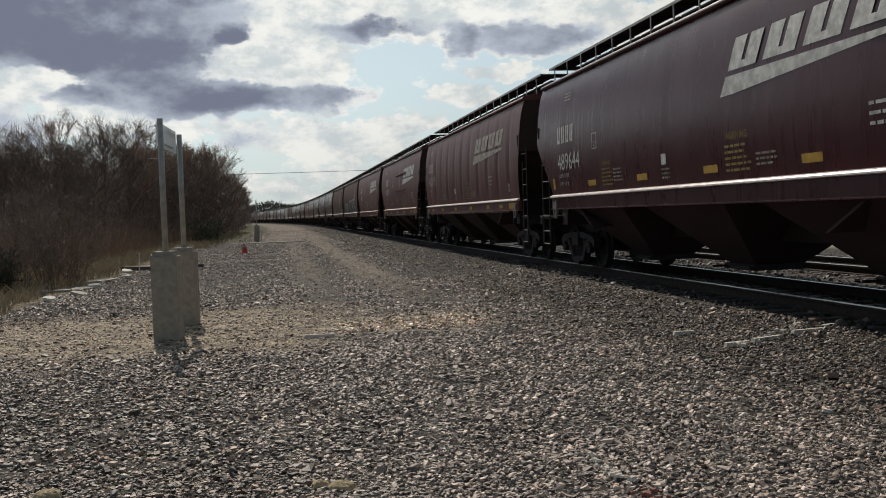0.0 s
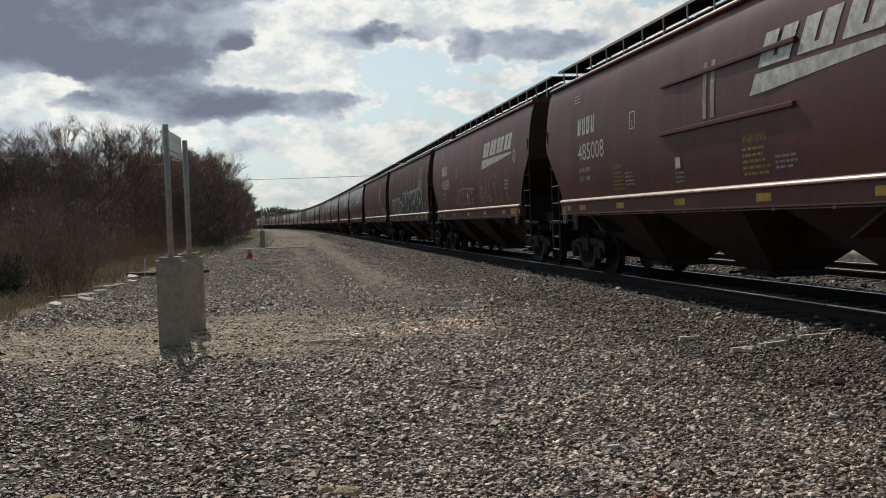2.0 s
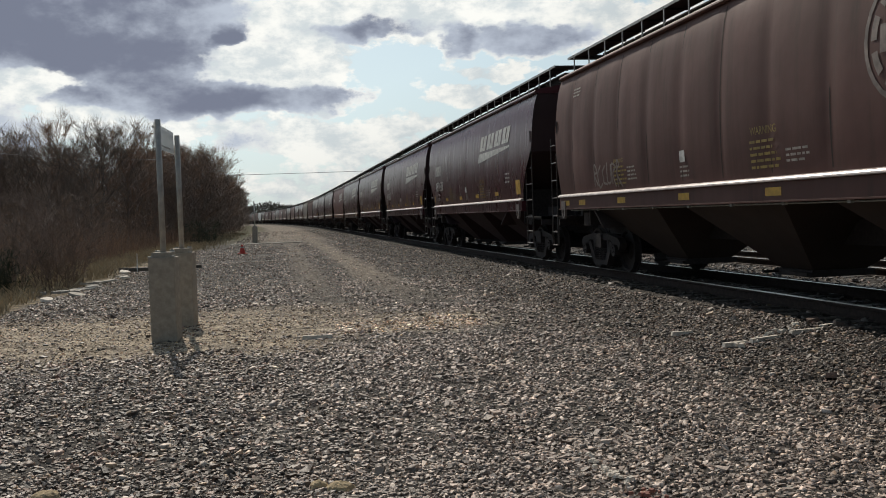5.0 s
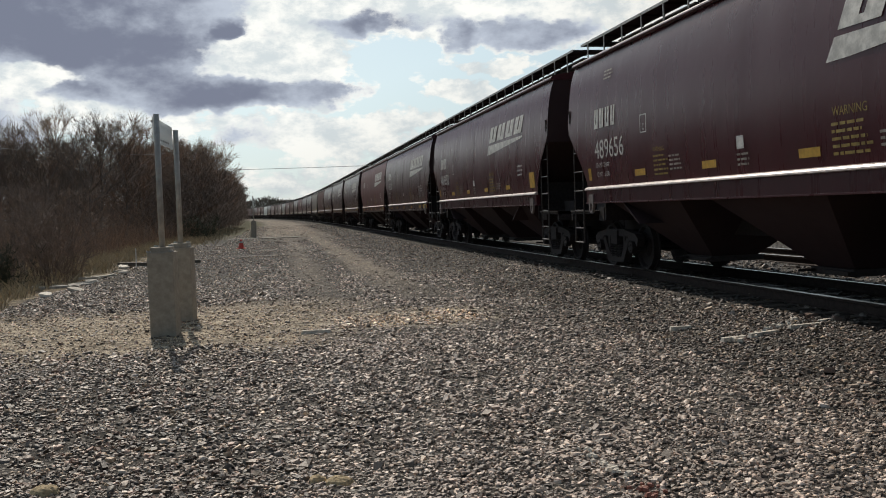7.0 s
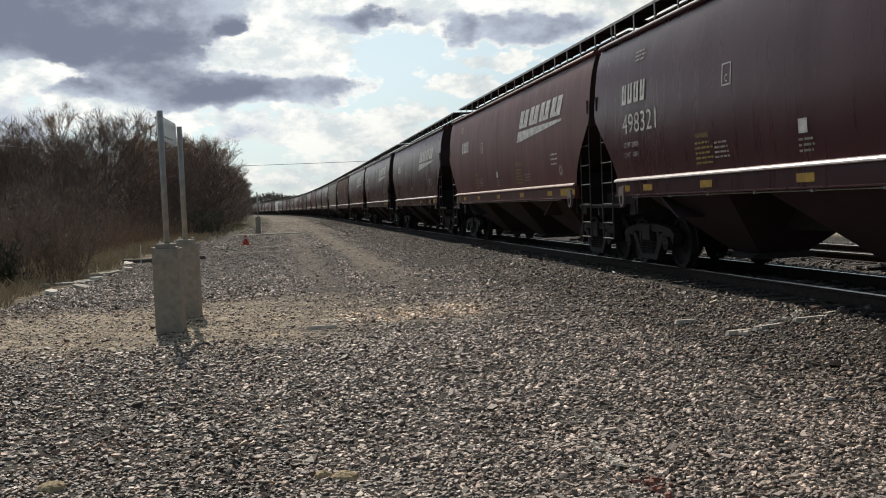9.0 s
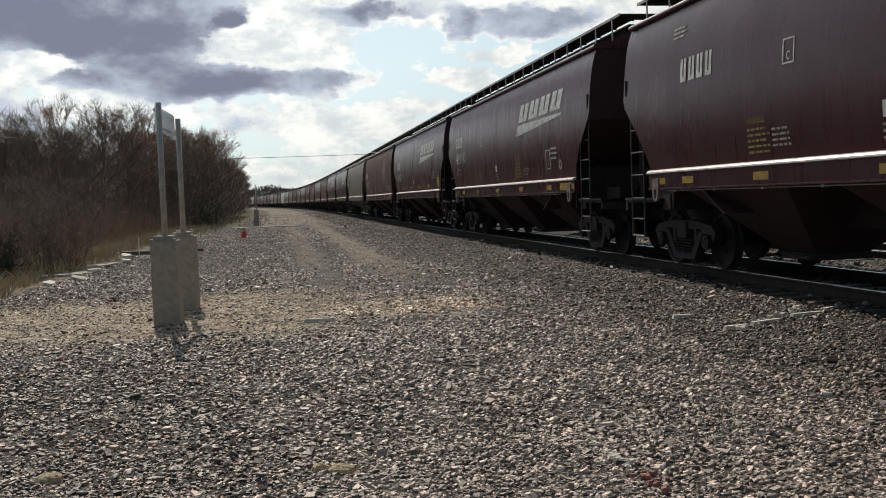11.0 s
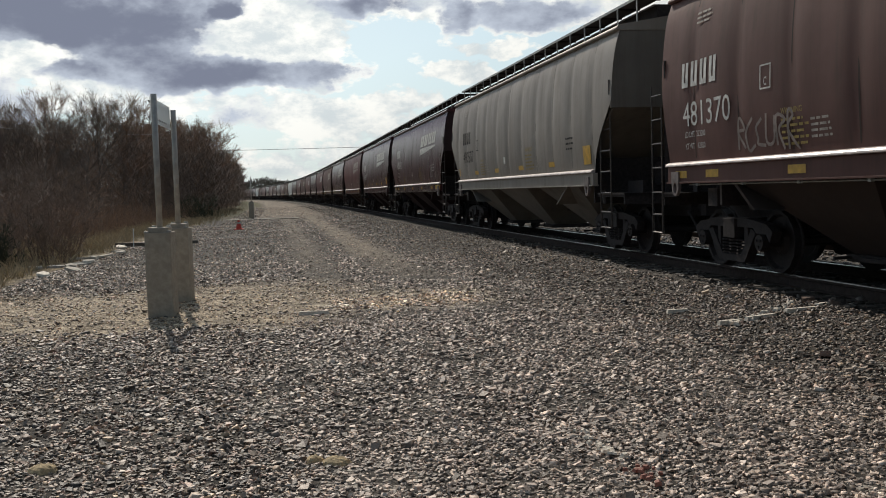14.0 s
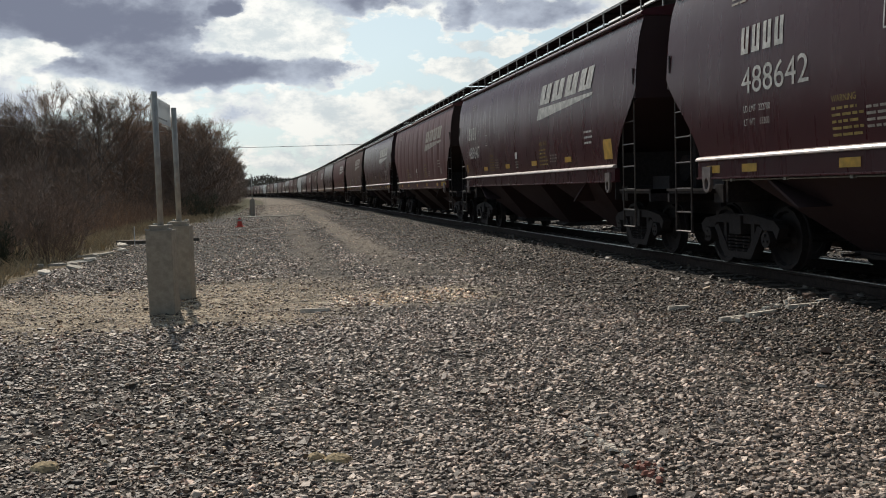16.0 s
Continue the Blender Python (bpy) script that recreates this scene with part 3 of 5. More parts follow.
def side_sheet(cut, sill, panel, depth, hand):
    """One curved side sheet; panel: spacing of the welded seams, depth: how far panels pillow between them."""
    bm = bmesh.new()
    cols = 144 if panel < 2 else 56
    zs = list(np.linspace(LEDGE, cut, 9)) + list(np.linspace(cut, 4.25, 10))[1:]
    for sign in (hand,):
        grid = []
        for z in zs:
            h = half_at(z, cut, sill)
            row = []
            for i in range(cols + 1):
                x = -h + 2 * h * i / cols
                k = abs(math.sin(math.pi * (x + 40 * panel) / panel))
                fade = math.sin(math.pi * (z - LEDGE) / (4.25 - LEDGE)) ** 0.5 if LEDGE < z < 4.25 else 0.0
                row.append(bm.verts.new((x, sign * (side_y(z) - depth * fade * (1 - k) ** 3 + dent(x, z, sign)), z)))
            grid.append(row)
        for a, b in zip(grid[:-1], grid[1:]):
            for i in range(cols):
                bm.faces.new((a[i], a[i + 1], b[i + 1], b[i]))
    return bm


def hopper_meshes(color, cut, sill, panel, depth):
    """The meshes of one type of hopper car."""
    mat = PAINT[color]
    m = {}
    m["side_sheet"] = to_mesh("side_sheet", side_sheet(cut, sill, panel, depth, 1), mat, smooth=True)
    m["side_sheet_b"] = to_mesh("side_sheet", side_sheet(cut, sill, panel, depth, -1), mat, smooth=True)
    # roof: eave chord and slopes
    bm = bmesh.new()
    edge = [(1.39, 4.235), (1.455, 4.24), (1.478, 4.265), (1.470, 4.292), (1.445, 4.318), (1.40, 4.34), (0.45, 4.50)]
    prism_pts = edge + [(-y, z) for y, z in edge[::-1]]
    a = [bm.verts.new((-HALF, y, z)) for y, z in prism_pts]
    b = [bm.verts.new((HALF, y, z)) for y, z in prism_pts]
    for i in range(len(a)):
        k = (i + 1) % len(a)
        bm.faces.new((a[i], a[k], b[k], b[i]))
    bm.faces.new(a)
    bm.faces.new(b[::-1])
    m["roof"] = to_mesh("roof", bm, mat)
    # end sheets: upright above, sloping in below, one bent plate each
    for e, sx in (("0", 1), ("1", -1)):
        bm = bmesh.new()
        zc = cut - 0.15
        inner = sx * (sill - 2.6)
        prism(bm, [(sx * (HALF - 0.02), zc), (inner, 0.95), (inner - sx * 0.08, 0.95), (sx * (HALF - 0.10), zc + 0.02)], -1.55, 1.55)
        zs = np.linspace(zc, 4.235, 9)
        rim = [(side_y(z) - 0.012, z) for z in zs] + [(-side_y(z) + 0.012, z) for z in zs[::-1]]
        a = [bm.verts.new((sx * (HALF - 0.02), y, z)) for y, z in rim]
        b = [bm.verts.new((sx * (HALF - 0.10), y, z)) for y, z in rim]
        for k in range(len(rim)):
            n = (k + 1) % len(rim)
            bm.faces.new((a[k], a[n], b[n], b[k]))
        bm.faces.new(a)
        bm.faces.new(b[::-1])
        m["end_sheet" + e] = to_mesh("end_sheet", bm, SHADE_PAINT[color])
    # side sill: sloping ledge coloured pale as if sunlit, and the deep face below it
    for e, sy in (("0", 1), ("1", -1)):
        bm = bmesh.new()
        box(bm, -sill, sill, sy * 1.50, sy * 1.60, 1.36, LEDGE - 0.03)
        box(bm, -sill, sill, sy * 1.48, sy * 1.63, 1.335, 1.36)
        m["side_sill" + e] = to_mesh("side_sill", bm, mat, 0.004)
        bm = bmesh.new()
        ring = [(1.555, 1.672), (1.585, 1.668), (1.620, 1.654), (1.642, 1.632), (1.647, 1.612), (1.638, 1.602), (1.555, 1.602)]
        a = [bm.verts.new((-sill, sy * y, z)) for y, z in ring]
        b = [bm.verts.new((sill, sy * y, z)) for y, z in ring]
        for i in range(len(a)):
            k = (i + 1) % len(a)
            bm.faces.new((a[i], a[k], b[k], b[i]))
        bm.faces.new(a)
        bm.faces.new(b[::-1])
        m["sill_ledge" + e] = to_mesh("sill_ledge", bm, M_DULLEDGE if color == "oxide" and panel > 2 else M_LEDGE)
    # three hopper pockets
    for i, cx in enumerate((-4.1, 0.0, 4.1)):
        bm = bmesh.new()
        frustum(bm, (cx - 0.42, cx + 0.42, -0.42, 0.42), 0.34, (cx - 1.50, cx + 1.50, -1.50, 1.50), 1.335)
        frustum(bm, (cx - 2.0, cx + 2.0, -1.50, 1.50), 1.335, (cx - 2.05, cx + 2.05, -1.50, 1.50), 1.62)
        m["hopper%d" % i] = to_mesh("hopper_pocket", bm, SHADE_PAINT[color])
        bm = bmesh.new()
        box(bm, cx - 0.50, cx + 0.50, -0.50, 0.50, 0.25, 0.345)
        tube(bm, (cx + 0.4, -0.75, 0.30), (cx + 0.4, 0.75, 0.30), 0.022)
        box(bm, cx - 0.50, cx + 0.1, 0.50, 0.58, 0.27, 0.32)
        m["gate%d" % i] = to_mesh("outlet_gate", bm, M_CAST)
    # centre sill, bolsters
    bm = bmesh.new()
    box(bm, -8.35, 8.35, -0.22, 0.22, 0.72, 1.06)
    for e, sx in (("0", 1), ("1", -1)):
        bo = bmesh.new()
        box(bo, sx * 6.55, sx * 6.85, -1.35, 1.35, 0.98, 1.25)
        m["bolster" + e] = to_mesh("bolster", bo, M_DARK)
        bo = bmesh.new()
        box(bo, sx * 6.3, sx * 6.36, -1.4, 1.4, 1.0, 1.9)
        m["bulkhead" + e] = to_mesh("bulkhead", bo, M_DARK)
    m["centre_sill"] = to_mesh("centre_sill", bm, M_DARK)
    # end platform with its apron, air reservoir and posts
    for e, sx in (("0", 1), ("1", -1)):
        bm = bmesh.new()
        box(bm, sx * (sill - 0.05), sx * 8.25, -1.48, 1.48, 1.12, 1.19)
        box(bm, sx * 8.18, sx * 8.25, -1.48, 1.48, 0.98, 1.19)
        box(bm, sx * (sill + 0.35), sx * 7.95, 0.95, 1.0, 1.19, 1.42)
        for y in (-0.55, 0.55):
            tube(bm, (sx * 8.05, y, 1.19), (sx * 8.05, y, 3.0), 0.05)
        m["platform" + e] = to_mesh("end_platform", bm, M_DARK)
        bm = bmesh.new()
        tube(bm, (sx * 7.5, -0.75, 1.55), (sx * 7.5, 0.5, 1.55), 0.24, n=12)
        box(bm, sx * 7.7, sx * 7.9, -1.1, -0.7, 1.4, 1.9)
        m["reservoir" + e] = to_mesh("air_reservoir", bm, M_DARK)
        bm = bmesh.new()
        tube(bm, (sx * 8.35, 0, 0.88), (sx * 8.72, 0, 0.88), 0.09, n=8)
        box(bm, sx * 8.60, sx * 8.80, -0.14, 0.14, 0.74, 1.02)
        tube(bm, (sx * 8.3, 0.25, 0.80), (sx * 8.75, 0.22, 0.42), 0.025)
        m["coupler" + e] = to_mesh("coupler", bm, M_CAST)
        # jacking pad and its plate under the sill's end
        for q, sy in (("a", 1), ("b", -1)):
            bm = bmesh.new()
            cx, cz, rings = sx * (sill - 0.33), 1.27, []
            for k in range(16):
                c, d = math.cos(k * math.pi / 8), math.sin(k * math.pi / 8)
                g = max(abs(c), abs(d))
                ox, oz = (0.115 * c, 0.13 * d) if d <= 0 else (0.13 * c / g, 0.25 * d / g)
                rings.append([bm.verts.new((cx + x, sy * y, cz + z)) for x, z, y in ((ox, oz, 1.635), (0.062 * c, 0.085 * d, 1.635), (0.062 * c, 0.085 * d, 1.585), (ox, oz, 1.585))])
            for k in range(16):
                for n in range(4):
                    u, v = rings[k], rings[(k + 1) % 16]
                    bm.faces.new((u[n], u[(n + 1) % 4], v[(n + 1) % 4], v[n]))
            m["bracket" + e + q] = to_mesh("jacking_bracket", bm, M_BRACKET)
            # ladder at the corner
            bm = bmesh.new()
            xb, y = sx * (sill + 0.33), sy * 1.555
            xa = xb + sx * (0.56 if sill < 7.2 else 0.40)
            tube(bm, (xa, y, 1.2), (xa, y, 2.98), 0.015)
            m["ladder" + e + q] = to_mesh("ladder", bm, M_LADDER)
            bm = bmesh.new()
            tube(bm, (xb, y, 1.2), (xb, y, 2.60), 0.014)
            m["ladder_rail" + e + q] = to_mesh("ladder_rail", bm, M_LADDER)
            bm = bmesh.new()
            tube(bm, (xa, y, 1.21), (xb, y, 1.21), 0.014)
            m["rung" + e + q] = to_mesh("rung", bm, M_LADDER)
            bm = bmesh.new()
            bent(bm, [(xa, y, 1.2), (xa, y, 0.53), (xb, y, 0.53), (xb, y, 1.2)], 0.018)
            m["step" + e + q] = to_mesh("sill_step", bm, M_LADDER)
            bm = bmesh.new()
            tube(bm, (xa, y, 0.83), (xb, y, 0.83), 0.016)
            m["step_tread" + e + q] = to_mesh("step_tread", bm, M_LADDER)
            bm = bmesh.new()
            box(bm, sx * (sill - 0.04), sx * 8.24, sy * 1.482, sy * 1.50, 1.165, 1.20)
            m["lip" + e + q] = to_mesh("platform_lip", bm, M_LADDER)
            bm = bmesh.new()
            xg = sx * (HALF - 0.12)
            bent(bm, [(xg, sy * 1.54, 3.05), (xg, sy * 1.60, 3.05), (xg, sy * 1.60, 3.32), (xg, sy * 1.54, 3.32)], 0.014)
            m["grab" + e + q] = to_mesh("grab_iron", bm, M_LADDER)
    # trough hatch, running boards and their brackets
    bm = bmesh.new()
    box(bm, -7.6, 7.6, -0.52, 0.52, 4.45, 4.76)
    for k in range(8):
        box(bm, -7.55 + k * 1.9, -7.55 + k * 1.9 + 1.8, -0.56, 0.56, 4.76, 4.79)
    m["trough_hatch"] = to_mesh("trough_hatch", bm, M_DARK)
    bm = bmesh.new()
    for sy in (1, -1):
        box(bm, -8.45, 8.45, sy * 0.62, sy * 1.08, 4.80, 4.83)
        for k in range(17):
            x = -8.0 + k * 1.0
            box(bm, x - 0.02, x + 0.02, sy * 0.62, sy * 1.06, 4.77, 4.80)
    for sx in (1, -1):
        box(bm, sx * 7.95, sx * 8.45, -0.62, 0.62, 4.80, 4.83)
    m["running_board"] = to_mesh("running_board", bm, M_DARK)
    bm = bmesh.new()
    for sy in (1, -1):
        box(bm, -8.45, 8.45, sy * 1.082, sy * 1.095, 4.79, 4.84)
        for k in range(17):
            x = -8.0 + k * 1.0
            box(bm, x - 0.017, x + 0.017, sy * 1.075, sy * 1.095, 4.38, 4.84)
    m["board_edge"] = to_mesh("board_edge", bm, M_GALV)
    return m


def wheel_mesh():
    bm = bmesh.new()
    for sy in (1, -1):
        lathe(bm, [(0.10, sy * 0.66), (0.20, sy * 0.68), (0.36, sy * 0.70), (0.40, sy * 0.685), (0.49, sy * 0.685), (0.485, sy * 0.712), (0.457, sy * 0.72), (0.452, sy * 0.815), (0.40, sy * 0.815), (0.37, sy * 0.76), (0.20, sy * 0.75), (0.14, sy * 0.80), (0.08, sy * 0.80)], n=14)
    tube(bm, (0, -1.05, 0), (0, 1.05, 0), 0.075, n=10)
    # bolted bearing caps
    for sy in (1, -1):
        tube(bm, (0, sy * 1.00, 0), (0, sy * 1.12, 0), 0.12, n=12)
        for k in range(3):
            a = k * 2.0944
            tube(bm, (0.06 * math.cos(a), sy * 1.12, 0.06 * math.sin(a)), (0.06 * math.cos(a), sy * 1.14, 0.06 * math.sin(a)), 0.018)
    return to_mesh("wheelset", bm, M_WHEEL)


def truck_mesh():
    """Cast side frames with spring nests, and the bolster between them."""
    bm = bmesh.new()
    for sy in (1, -1):
        y0, y1 = sy * 0.93, sy * 1.08
        prism(bm, [(-1.20, 0.62), (-1.05, 0.72), (-0.45, 0.80), (0.45, 0.80), (1.05, 0.72), (1.20, 0.62), (1.12, 0.46), (1.02, 0.58), (0.76, 0.58), (0.66, 0.66), (-0.66, 0.66), (-0.76, 0.58), (-1.02, 0.58), (-1.12, 0.46)], y0, y1)
        prism(bm, [(-0.74, 0.60), (-0.60, 0.64), (-0.28, 0.24), (0.28, 0.24), (0.60, 0.64), (0.74, 0.60), (0.40, 0.14), (-0.40, 0.14)], y0, y1)
        for x in (-0.42, 0.42):
            box(bm, x - 0.05, x + 0.05, sy * 0.95, sy * 1.06, 0.24, 0.68)
    box(bm, -0.18, 0.18, -1.12, 1.12, 0.50, 0.78)
    return to_mesh("truck_frame", bm, M_CAST)


def spring_mesh():
    bm = bmesh.new()
    for sy in (1, -1):
        for x in (-0.22, 0.0, 0.22):
            for k in range(5):
                tube(bm, (x, sy * 1.02, 0.25 + 0.05 * k), (x, sy * 1.02, 0.275 + 0.05 * k), 0.085, n=6)
    return to_mesh("spring_nest", bm, M_DARK)


WHEELS, TRUCK, SPRINGS = wheel_mesh(), truck_mesh(), spring_mesh()
WHEEL_R = 0.457


# lettering lies on the curved side: u runs towards -x (to the right for a viewer on that side), v up
def wrap(u, v, x0, z0, lift):
    z = z0 + v
    zz = min(max(z, LEDGE), 4.25)
    return (x0 - u, side_y(zz) + dent(x0 - u, zz, 1) + lift * 0.55, z)


def text_mesh(name, words, x0, z0, height, mat, squeeze=0.8, lift=0.012):
    """Letters of that height, from x0 at the viewer's left, foot at z0."""
    cu = bpy.data.curves.new("words", "FONT")
    cu.body, cu.size, cu.resolution_u = words, height / 0.72, 3
    ob = bpy.data.objects.new("words", cu)
    scene.collection.objects.link(ob)
    me = bpy.data.meshes.new_from_object(ob.evaluated_get(bpy.context.evaluated_depsgraph_get()))
    bpy.data.objects.remove(ob)
    me.name = name
    for v in me.vertices:
        v.co = wrap(v.co.x * squeeze, v.co.y, x0, z0, lift)
    me.materials.clear()
    me.materials.append(mat)
    return me


def flat_mesh(name, polys, mat, x0=0.0, z0=0.0, lift=0.012):
    """Flat painted shapes, each a list of (u, v) corners, cut into strips up the side so that they follow its curve."""
    verts, faces = [], []
    for poly in polys:
        n = len(poly)
        if n == 4:
            a, b, c, d = [np.array(p, float) for p in poly]
            k = 5
            for i in range(k + 1):
                f = i / k
                p, q = a + (d - a) * f, b + (c - b) * f
                verts += [wrap(p[0], p[1], x0, z0, lift), wrap(q[0], q[1], x0, z0, lift)]
            o = len(verts) - 2 * (k + 1)
            faces += [(o + 2 * i, o + 2 * i + 1, o + 2 * i + 3, o + 2 * i + 2) for i in range(k)]
        else:
            o = len(verts)
            verts += [wrap(u, v, x0, z0, lift) for u, v in poly]
            faces.append(tuple(range(o, o + n)))
    return raw_mesh(name, verts, faces, mat)


def rect(u, v, w, h, lean=0.0):
    return [(u, v), (u + w, v), (u + w + lean * h, v + h), (u + lean * h, v + h)]


def smooth_chain(chain, k=4):
    """A rounder line through the points of a chain."""
    p = [np.array(c, float) for c in chain]
    p = [2 * p[0] - p[1], *p, 2 * p[-1] - p[-2]]
    out = []
    for a, b, c, d in zip(p[:-3], p[1:-2], p[2:-1], p[3:]):
        for i in range(k):
            t = i / k
            out.append(0.5 * (2 * b + (c - a) * t + (2 * a - 5 * b + 4 * c - d) * t * t + (3 * b - a - 3 * c + d) * t ** 3))
    return out + [p[-2]]


def ribbon_mesh(name, chains, width, mat, x0, z0, lift, k=4):
    """Sprayed strokes of one width along chains of (u, v)."""
    verts, faces = [], []
    for n, chain in enumerate(chains):
        pts = smooth_chain(chain, k)
        first, last = pts[0] - pts[1], pts[-1] - pts[-2]
        pts[0] = pts[0] + first / np.linalg.norm(first) * width * 0.35
        pts[-1] = pts[-1] + last / np.linalg.norm(last) * width * 0.35
        o = len(verts)
        for i, q in enumerate(pts):
            d = pts[min(i + 1, len(pts) - 1)] - pts[max(i - 1, 0)]
            d = d / (np.linalg.norm(d) + 1e-9)
            for side in (0.5, -0.5):
                v = q + np.array((-d[1], d[0])) * width * side
                verts.append(wrap(v[0], max(v[1], 0.015), x0, z0, lift + 0.0004 * n))
        faces += [(o + 2 * i, o + 2 * i + 1, o + 2 * i + 3, o + 2 * i + 2) for i in range(len(pts) - 1)]
    return raw_mesh(name, verts, faces, mat)


def emblem(x0, z0, mat, k=1.0):
    """A plain slanted emblem: four leaning blocks over a tapering bar."""
    lean, h = 0.42, 0.44 * k
    shapes = []
    for i in range(4):
        u, v = 0.22 * k + i * 0.96 * k, 0.34 * k + 0.008 * i
        shapes += [rect(u, v, 0.34 * k, h, lean), rect(u + 0.44 * k, v, 0.34 * k, h, lean), rect(u + 0.34 * k, v, 0.10 * k, 0.10 * k, lean)]
    shapes.append([(0, 0), (0.45 * k, 0.01 * k), (3.95 * k, 0.22 * k), (4.02 * k, 0.28 * k), (0.16 * k, 0.27 * k)])
    return flat_mesh("emblem", shapes, mat, x0, z0)


def mark_blocks(x0, z0, mat, h=0.34):
    """Four plain upright blocks for the owner's mark."""
    s = []
    w = h * 0.60
    for i in range(4):
        u = i * h * 0.80
        s += [rect(u, 0, w * 0.36, h), rect(u + w * 0.56, 0, w * 0.36, h), rect(u + w * 0.36, 0, w * 0.20, h * 0.2)]
    return flat_mesh("owner_mark", s, mat, x0, z0)


def text_lines(x0, z0, n, width, h, gap, mat, seed=1, heading=0.0):
    rng = random.Random(seed)
    s = []
    for i in range(n):
        u, wline = 0.0, width * rng.uniform(0.72, 1.0)
        while u < wline:
            wd = min(rng.uniform(0.06, 0.20), wline - u)
            s.append(rect(u, -i * gap, wd, h))
            u += wd + 0.03
    return flat_mesh("stencil_block", s, mat, x0, z0)


TYPES = {}


def car_type(color, long_sill=False, ribbed=False):
    key = (color, long_sill, ribbed)
    if key not in TYPES:
        TYPES[key] = hopper_meshes(color, 3.05 if long_sill else 2.95, 7.75 if long_sill else 6.85, 1.36 if ribbed else 2.72, 0.034 if ribbed else 0.012)
    return TYPES[key]


COLOR_WORDS = {"maroon": "glossy dark maroon", "oxide": "oxide red brown", "brown": "faded brown", "grey": "weathered light grey", "white": "pale off-white"}
WHEELSETS = []
CARS = []


def build_car(centre, color, layout="A", number="", limit="", light="", long_sill=False, ribbed=False, logo="white", extra="", lead=None, far=False):
    m = car_type(color, long_sill, ribbed)
    label = COLOR_WORDS[color] + " covered grain hopper car rolling on the rails"
    if extra == "graffiti":
        label = "faded brown grain hopper car with blue and black graffiti"
    elif extra == "scrawl":
        label = "oxide red grain hopper car with pale scrawled graffiti"
    elif extra == "panel":
        label = "oxide red grain hopper car with a ribbed patch panel"
    elif extra == "medallion":
        label = "faded brown grain hopper car with a pale round emblem"
    car = tagged(new("hopper_car"), label, "freight car", "cars of the moving train")
    for name in ("side_sheet", "side_sheet_b", "roof", "end_sheet0", "end_sheet1", "side_sill0", "side_sill1", "hopper0", "hopper1", "hopper2", "centre_sill", "bolster0", "bolster1", "bulkhead0", "bulkhead1", "trough_hatch", "running_board"):
        ob = part(m[name].name.split(".")[0], m[name], None, car)
        if name.startswith("side_sill"):
            part("sill_ledge", m["sill_ledge" + name[-1]], None, ob, "sill ledge coloured pale as if sunlit")
        if name.startswith("hopper"):
            part("outlet_gate", m["gate" + name[-1]], None, ob, "dark steel outlet gate")
        if name == "running_board":
            part("board_edge", m["board_edge"], None, ob, "galvanised edge strip and brackets")
    for e in "01":
        plat = part("end_platform", m["platform" + e], None, car, "grimy black end platform")
        part("air_reservoir", m["reservoir" + e], None, plat)
        part("coupler", m["coupler" + e], None, car, "cast steel coupler")
        for q in "a" if far else "ab":
            part("jacking_bracket", m["bracket" + e + q], None, car, "worn pale steel bracket")
            lad = part("ladder", m["ladder" + e + q], None, car, "bright worn steel ladder")
            part("ladder_rail", m["ladder_rail" + e + q], None, lad)
            for k in range(5):
                part("rung", m["rung" + e + q], None, lad, at=pose(0, 0, 0.40 * k - (0.01 if k == 0 else 0.0)))
            step = part("sill_step", m["step" + e + q], None, car, "bent steel step bar")
            part("step_tread", m["step_tread" + e + q], None, step)
            part("grab_iron", m["grab" + e + q], None, car, "bright steel grab iron")
            part("platform_lip", m["lip" + e + q], None, plat, "thin lighter edge strip")
        cx = 6.65 if e == "0" else -6.65
        truck = part("truck", TRUCK, None, car, "cast steel truck with side frames", at=pose(cx, 0, 0))
        tagged(part("spring_nest", SPRINGS, None, truck), kind="stuff")
        for dx in (0.89, -0.89):
            ws = part("wheelset", WHEELS, None, car, "steel wheels on an axle", at=pose(cx + dx, 0, WHEEL_R))
            WHEELSETS.append((ws, cx + dx))
    sill = 7.75 if long_sill else 6.85

    def stencil(name, me, label=""):
        ob = part(name, me, None, car, label)
        if name in ("stencil_block", "warning_text", "graffiti_haze", "scrawl", "owner_mark", "emblem", "load_limit", "light_weight"):
            tagged(ob, kind="stuff")

    pale = M_FADED if color in ("brown", "oxide") and logo == "faded" else M_WHITE
    if color == "grey":
        pale = M_DARK
    if layout:
        x0, zn, zm = (sill - (0.60 if lead is None else lead), 2.21, 2.80) if layout == "A" else (sill - (1.36 if lead is None else lead), 2.47, 3.00)
        k = 0.375 if layout == "A" else 0.36
        stencil("owner_mark", mark_blocks(x0, zm, pale, k), "plain pale blocks")
        if number:
            stencil("car_number", text_mesh("car_number", number, x0 - 0.02, zn, k, pale, 0.98 if layout == "A" else 1.10), "stencilled number")
        zl = 1.92 if layout == "A" else 2.10
        if limit:
            stencil("load_limit", text_mesh("load_limit", "LD LMT  " + limit, x0 - 0.06, zl + 0.12, 0.09, pale))
            stencil("light_weight", text_mesh("light_weight", "LT WT    " + light, x0 - 0.06, zl - 0.06, 0.09, pale))
        # plate box
        bx = sill - (2.95 if layout == "A" else 4.4)
        stencil("plate_box", flat_mesh("plate_box", [rect(0, 0, 0.022, 0.32), rect(0.25, 0, 0.022, 0.32), rect(0, 0, 0.27, 0.02), rect(0, 0.30, 0.27, 0.02)], pale, bx, 2.53 if layout == "A" else 2.85))
